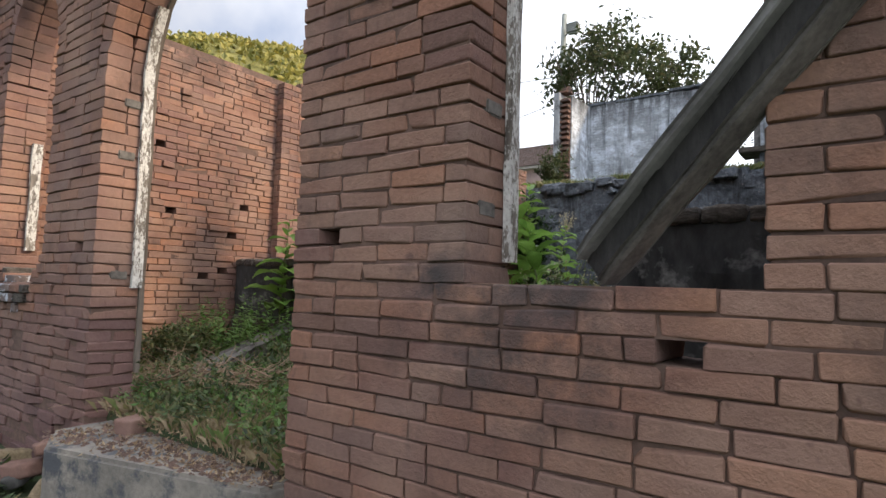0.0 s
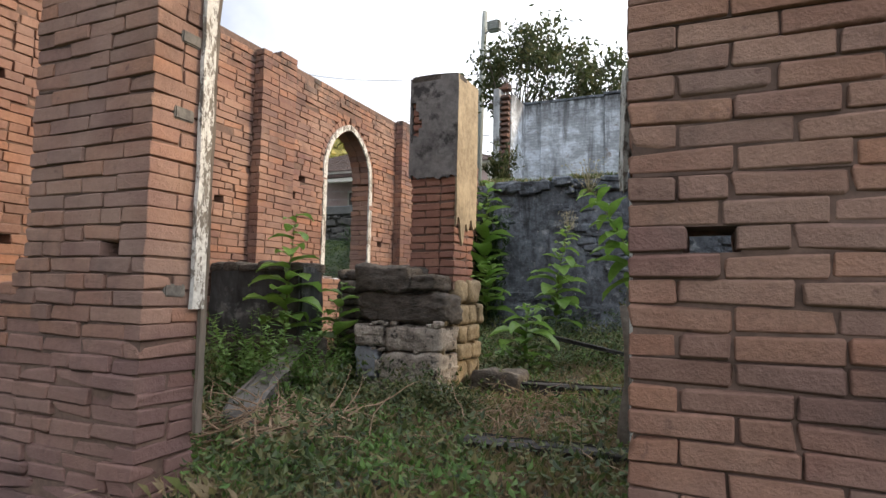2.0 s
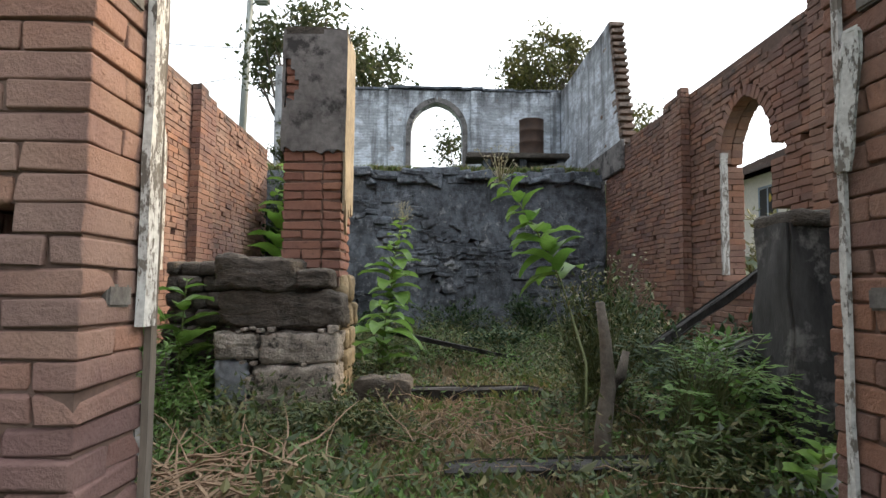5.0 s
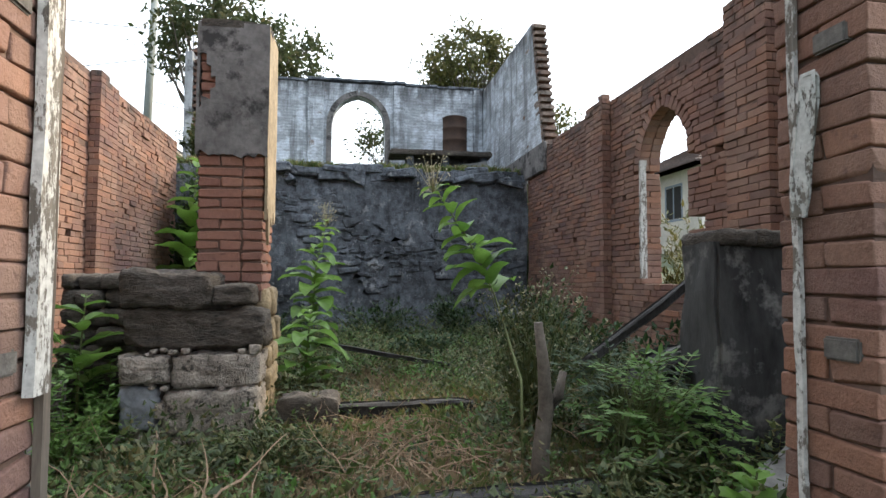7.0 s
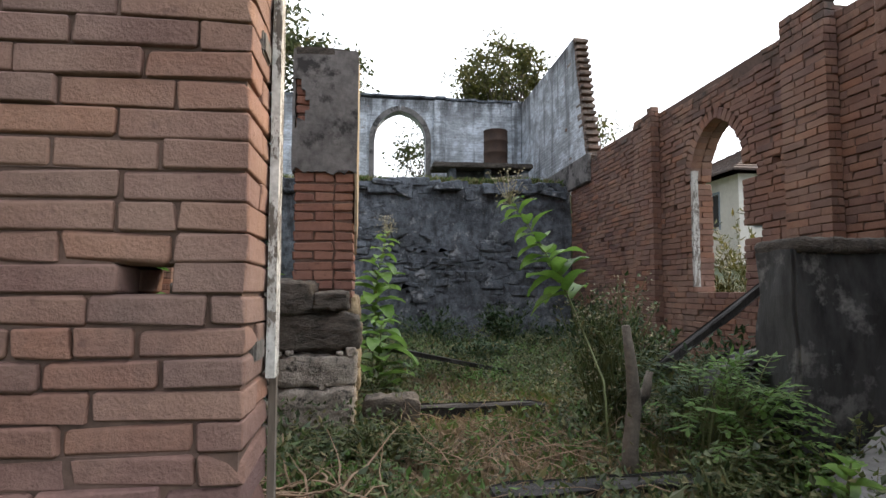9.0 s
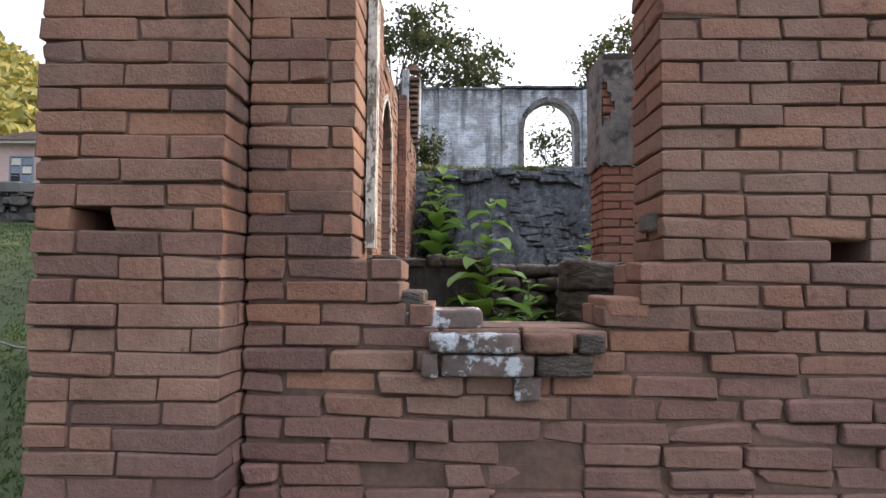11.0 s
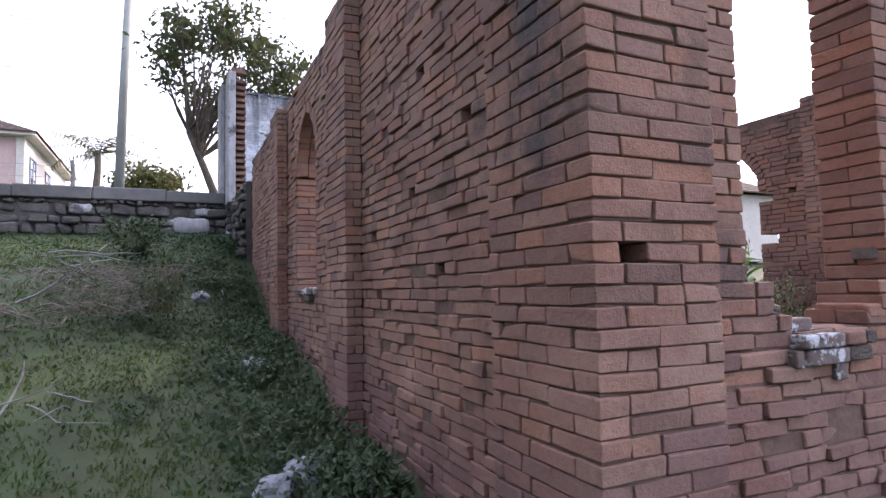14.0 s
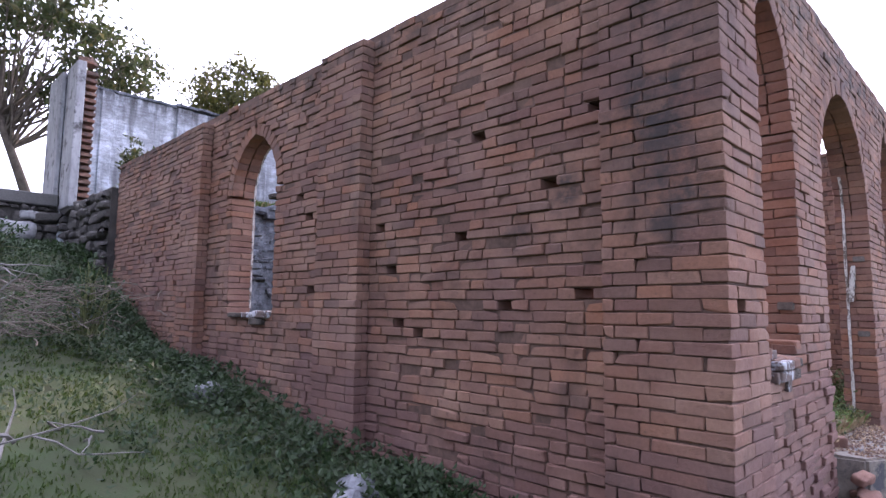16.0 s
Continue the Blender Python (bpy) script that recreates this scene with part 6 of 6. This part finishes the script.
twigs("dead_bush", "low tangle of dry twigs on the slope", (-9.2, 6.2), 0.35, 160, 0.4, 7, BARK, 0.25, 0.005)
shrub("leafy_shrub", "straggling dark bush among the dry twigs", (-7.75, 6.8, 1.5), (-7.75, 6.8, 1.85), (0.35, 0.35, 0.38), 40, 500, 0.055, LEAF_DARK, 61, 0.5)

# boulders on the slope
for i, (x, y, r) in enumerate(((-6.92, 3.62, 0.14), (-7.12, 3.5, 0.11), (-6.95, 5.9, 0.14), (-7.3, 9.0, 0.12), (-7.5, 2.7, 0.10))):
    bm = bmesh.new()
    bmesh.ops.create_icosphere(bm, subdivisions=3, radius=r)
    for v in bm.verts:
        q = v.co / r * 1.3 + Vector((i * 5, 0, 0))
        v.co *= 1 + 0.35 * noise.noise(q) + 0.1 * noise.noise(q * 4)
        v.co.z *= 0.75
    ob = tagged(part("boulder", bm, BLUESTONE), "pale grey boulder half sunk in the slope", "boulder", "boulders")
    ob.location = (x, y, ground_z(x, y) + r * 0.45)

# loose bricks and stones at the threshold
for i, (x, y, sx, rz, mat) in enumerate(((-3.42, 1.72, 0.12, 20, BRICK), (-3.2, 2.2, 0.2, 60, CHARSTONE), (-3.70, 1.90, 0.26, 8, BRICK), (-2.35, 2.5, 0.24, 35, CHARSTONE))):
    bm = rock((-sx / 2, -0.08, -0.04), (sx / 2, 0.08, 0.05 if i < 5 else 0.3), i * 2.2, 7, 14.0, 0.08)
    ob = tagged(part("loose_stone", bm, mat), "loose broken stone lying at the foot of the wall", "stone", "loose stones")
    ob.matrix_world = pose(x, y, (FLOOR - 0.04 if i < 5 else 0.2), 0, 0, rz)


# rubble fallen along the foot of the front wall
rng = random.Random(52)
for k in range(26):
    x, s = rng.uniform(-6.3, -3.7), rng.uniform(0.07, 0.17)
    y = rng.uniform(1.36, 1.56) if x > -5.85 else rng.uniform(1.25, 1.42)
    z = 0.22 + 0.30 * rng.random() * ramp01(x, -5.0, -4.0)
    bm = rock((-s, -s * 0.6, -s * 0.4), (s, s * 0.6, s * 0.4), k, 6, 6.0, 0.14)
    ob = tagged(part("loose_stone", bm, (BRICK, STONE_WARM, BRICK, MORTAR_GREY)[k % 4]), "broken brick and mortar rubble at the wall's foot", "stone", "loose stones")
    ob.matrix_world = pose(x, y, z, rng.uniform(-20, 20), rng.uniform(-20, 20), rng.uniform(0, 180))


# ---- ground cover ----
def cover(name, label, mat, count, spot, size, seed, ratio=0.5, lift=0.06, upright=0.5, level=None):
    rng = random.Random(seed)
    s = Soup()
    made = 0
    while made < count:
        x, y = spot(rng)
        if x is None:
            continue
        z = ground_z(x, y) if level is None else level
        for j in range(5):
            q = Vector((x + rng.gauss(0, 0.035), y + rng.gauss(0, 0.035), z + rng.uniform(0, lift)))
            w = (rnd_dir(rng, 0.5) + Vector((0, 0, upright * rng.random()))).normalized()
            sd = w.cross(Vector((rng.uniform(-0.5, 0.5), rng.uniform(-0.5, 0.5), 1)))
            ln = size * rng.uniform(0.5, 1.4)
            s.leaf(q, w, sd.normalized(), ln, ln * ratio)
        made += 5
    return tagged(s.made(name, mat), label, "ground cover", kind="stuff")


def inside(rng, dens):
    x, y = rng.uniform(IX0 + 0.05, IX1 - 0.05), FY + 0.05 + (BY - FY - 0.1) * rng.random() ** 1.5
    if y < 2.05 and not -3.82 < x < -2.0:
        return None, None
    return (x, y) if rng.random() < dens(x, y) else (None, None)


def middle(x, y):
    """How bare the trodden middle is."""
    return math.exp(-((x + 2.75 + 0.1 * (y - 3)) / 0.8) ** 2) * ramp01(y, 2.2, 2.9) * (1 - ramp01(y, 5.5, 7))


clump = lambda x, y, f, o: ramp01(noise.noise((x * f, y * f, o)), -0.25, 0.35)
cover("ground_weeds", "low green weeds covering the ruin's floor", LEAF_WEED, 42000, lambda r: inside(r, lambda x, y: (1 - 0.45 * ramp01(-y, -3.3, -2.5)) * (1 - 0.75 * middle(x, y)) * (0.12 + 0.88 * clump(x, y, 1.6, 0))), 0.045, 11, 0.55, 0.13)
cover("ground_weeds", "fresh bright weeds in patches on the ruin's floor", LEAF_FRESH, 16000, lambda r: inside(r, lambda x, y: (1 - 0.6 * middle(x, y)) * clump(x, y, 1.1, 9) ** 2), 0.046, 12, 0.5, 0.12)
cover("tall_weeds", "taller leafy weeds standing in clumps on the ruin's floor", LEAF_WEED, 15000, lambda r: inside(r, lambda x, y: (1 - 0.95 * middle(x, y)) * clump(x, y, 1.9, 15) ** 3), 0.05, 14, 0.5, 0.34, 0.8)
cover("leaf_litter", "dry brown litter trodden into the ground at the door", DRYLEAF, 16000, lambda r: inside(r, lambda x, y: (0.2 + 0.8 * clump(x, y, 2.5, 31)) * ramp01(-y, -3.4, -2.6)), 0.035, 16, 0.3, 0.02, 0.1)
cover("leaf_litter", "dry brown leaf litter on the ruin's floor", DRYLEAF, 40000, lambda r: inside(r, lambda x, y: 0.2 + 0.8 * middle(x, y)), 0.045, 13, 0.35, 0.03, 0.1)


def forbs(name, label, mat, count, spot, height, leaf, seed):
    """Small upright plants: a stem with leaves in a spiral."""
    rng = random.Random(seed)
    s = Soup()
    made = 0
    while made < count:
        x, y = spot(rng)
        if x is None:
            continue
        made += 1
        h = height * rng.uniform(0.45, 1.3)
        b = Vector((x, y, ground_z(x, y) - 0.02))
        tip = b + Vector((rng.gauss(0, 0.25) * h, rng.gauss(0, 0.25) * h, h))
        s.tube([b, tip], [0.003, 0.0015], 3, False)
        n = int(9 + h * 26)
        for i in range(n):
            f = 0.2 + 0.8 * (i + 0.5) / n
            a = i * 2.4 + rng.uniform(-0.4, 0.4)
            w = Vector((math.cos(a), math.sin(a), rng.uniform(-0.1, 0.6))).normalized()
            ln = leaf * (1.15 - 0.6 * f) * rng.uniform(0.7, 1.3)
            s.oval(b.lerp(tip, f), w, w.cross(Vector((0, 0, 1))).normalized(), ln, ln * 0.5)
    return tagged(s.made(name, mat), label, "weeds", kind="stuff")


forbs("standing_weeds", "upright leafy weeds on the ruin's floor", LEAF_WEED, 1100, lambda r: inside(r, lambda x, y: (1 - 0.75 * ramp01(-y, -3.3, -2.5)) * (1 - 0.97 * middle(x, y)) * clump(x, y, 1.3, 51) ** 1.5), 0.24, 0.058, 61)
forbs("standing_weeds", "fresh upright weeds on the ruin's floor", LEAF_FRESH, 420, lambda r: inside(r, lambda x, y: (1 - 0.75 * ramp01(-y, -3.3, -2.5)) * (1 - 0.97 * middle(x, y)) * clump(x, y, 1.5, 57) ** 2), 0.22, 0.055, 62)
forbs("standing_weeds", "tall weeds between log, stub and pedestal", LEAF_FRESH, 150, lambda r: (r.uniform(-5.5, -4.42), r.uniform(4.25, 4.62)) if r.random() < 0.45 else (r.uniform(-5.8, -4.5), r.uniform(3.2, 4.1)), 0.55, 0.09, 63)


def blades(name, label, mat, count, spot, height, seed, width=0.006):
    rng = random.Random(seed)
    s = Soup()
    made = 0
    while made < count:
        x, y = spot(rng)
        if x is None:
            continue
        z = ground_z(x, y) - 0.01
        for j in range(6):
            bx, by = x + rng.gauss(0, 0.03), y + rng.gauss(0, 0.03)
            a, h = rng.uniform(0, 6.3), height * rng.uniform(0.4, 1.3)
            lean = rng.uniform(0.1, 0.8)
            o = len(s.v)
            cx, cy = math.cos(a), math.sin(a)
            s.v += [(bx - cy * width, by + cx * width, z), (bx + cy * width, by - cx * width, z),
                    (bx + cx * lean * h * 0.35 + cy * width * 0.7, by + cy * lean * h * 0.35 - cx * width * 0.7, z + h * 0.6),
                    (bx + cx * lean * h, by + cy * lean * h, z + h * (1 - 0.3 * lean))]
            s.f += [(o, o + 1, o + 2), (o, o + 2, o + 3)]
        made += 6
    return tagged(s.made(name, mat), label, "grass", kind="stuff")


blades("dry_grass", "dry straw-coloured grass on the ruin's floor", STRAW, 30000, lambda r: inside(r, lambda x, y: (0.10 + 0.6 * clump(x, y, 1.4, 41) ** 2) + 0.5 * ramp01(-y, -4.0, -2.6)), 0.095, 28, 0.0022)
blades("grass", "thin mixed grass on the ruin's floor", GRASS, 26000, lambda r: inside(r, lambda x, y: 0.2 + 0.8 * clump(x, y, 2.2, 4)), 0.11, 21, 0.003)


def slope(rng, dens):
    x, y = FX0 - 0.15 - 9.5 * rng.random() ** 1.3, 0.6 + 13.5 * rng.random() ** 1.35
    return (x, y) if rng.random() < dens(x, y) else (None, None)


by_wall = lambda x, y: math.exp(-((FX0 - x) / (0.35 + 0.10 * y)) ** 2)
blades("grass", "short green grass on the slope beside the ruin", LAWN, 150000, lambda r: slope(r, lambda x, y: 1 - 0.8 * by_wall(x, y)), 0.042, 22, 0.0065)
cover("ground_creeper", "dark leafy creeper along the foot of the side wall", LEAF_DARK, 26000, lambda r: slope(r, lambda x, y: by_wall(x, y) * (0.15 + clump(x, y, 1.3, 2))), 0.055, 23, 0.6, 0.2)
cover("ground_weeds", "low weeds scattered over the grass slope", LEAF_DARK, 14000, lambda r: slope(r, lambda x, y: clump(x, y, 0.8, 7) ** 3), 0.045, 24, 0.5, 0.09)


def front(rng):
    x, y = rng.uniform(-6.2, -3.0), rng.uniform(0.5, 1.42)
    return (x, y) if y < 1.2 or x < -4 else (None, None)


cover("ground_weeds", "dark weeds along the foot of the front wall", LEAF_WEED, 6000, front, 0.06, 25, 0.5, 0.12)


def terrace(rng):
    return (rng.uniform(IX0, IX1), BY + 0.25 + 0.8 * rng.random() ** 2)


blades("grass", "long grass tufts on the terrace edge", GRASS, 9000, terrace, 0.22, 26, 0.006)
far_top = lambda rng: (rng.uniform(-16, FX0 - 0.4), TWY + 0.55 + 4 * rng.random())
blades("grass", "tall grass on the upper terrace", LAWN, 9000, far_top, 0.3, 27, 0.01)


def on_step(rng):
    x = rng.uniform(-3.7, -2.1)
    y = rng.uniform(1.34 + 0.26 * max(0, (x + 3.42) / 1.32), 1.80)
    return x, y


cover("step_litter", "dry leaf litter and grit on the doorstep", DRYLEAF, 1200, on_step, 0.026, 30, 0.4, 0.012, 0.05, FLOOR - 0.068)
# grit: small crumbs of brick and mortar
rng = random.Random(41)
grit = Soup()
for k in range(420):
    x, y = on_step(rng)
    r = rng.uniform(0.004, 0.016)
    o = len(grit.v)
    grit.v += [(x + dx * r * rng.uniform(0.7, 1.3), y + dy * r * rng.uniform(0.7, 1.3), FLOOR - 0.069 + dz * r) for dx, dy, dz in ((-1, -1, 0), (1, -1, 0), (1, 1, 0), (-1, 1, 0), (0, 0, 1.1))]
    grit.f += [(o, o + 1, o + 4), (o + 1, o + 2, o + 4), (o + 2, o + 3, o + 4), (o + 3, o, o + 4)]
tagged(grit.made("step_grit", MORTAR), "crumbs of brick and mortar on the doorstep", "grit", kind="stuff")

# fence on the terrace wall
fence = thing("wire_fence", "rough wooden fence posts with thin wire on the terrace wall", "fence", at=(-12.2, TWY + 0.25, 3.90))
for k, x in enumerate((-5.6, -2.4, 0.0, 2.6)):
    s = Soup()
    s.tube([(x, 0, -0.02), (x + 0.02, 0.01, 0.3), (x - 0.01, 0, 0.62)], [0.05, 0.045, 0.04], 7)
    s.made("post", GREYWOOD, fence)
for h in (0.25, 0.5):
    s = Soup()
    s.tube([(-5.6, 0, h), (-2.4, 0, h - 0.03), (0, 0, h), (2.6, 0, h - 0.02)], [0.004] * 4, 4)
    s.made("wire", STEEL, fence)
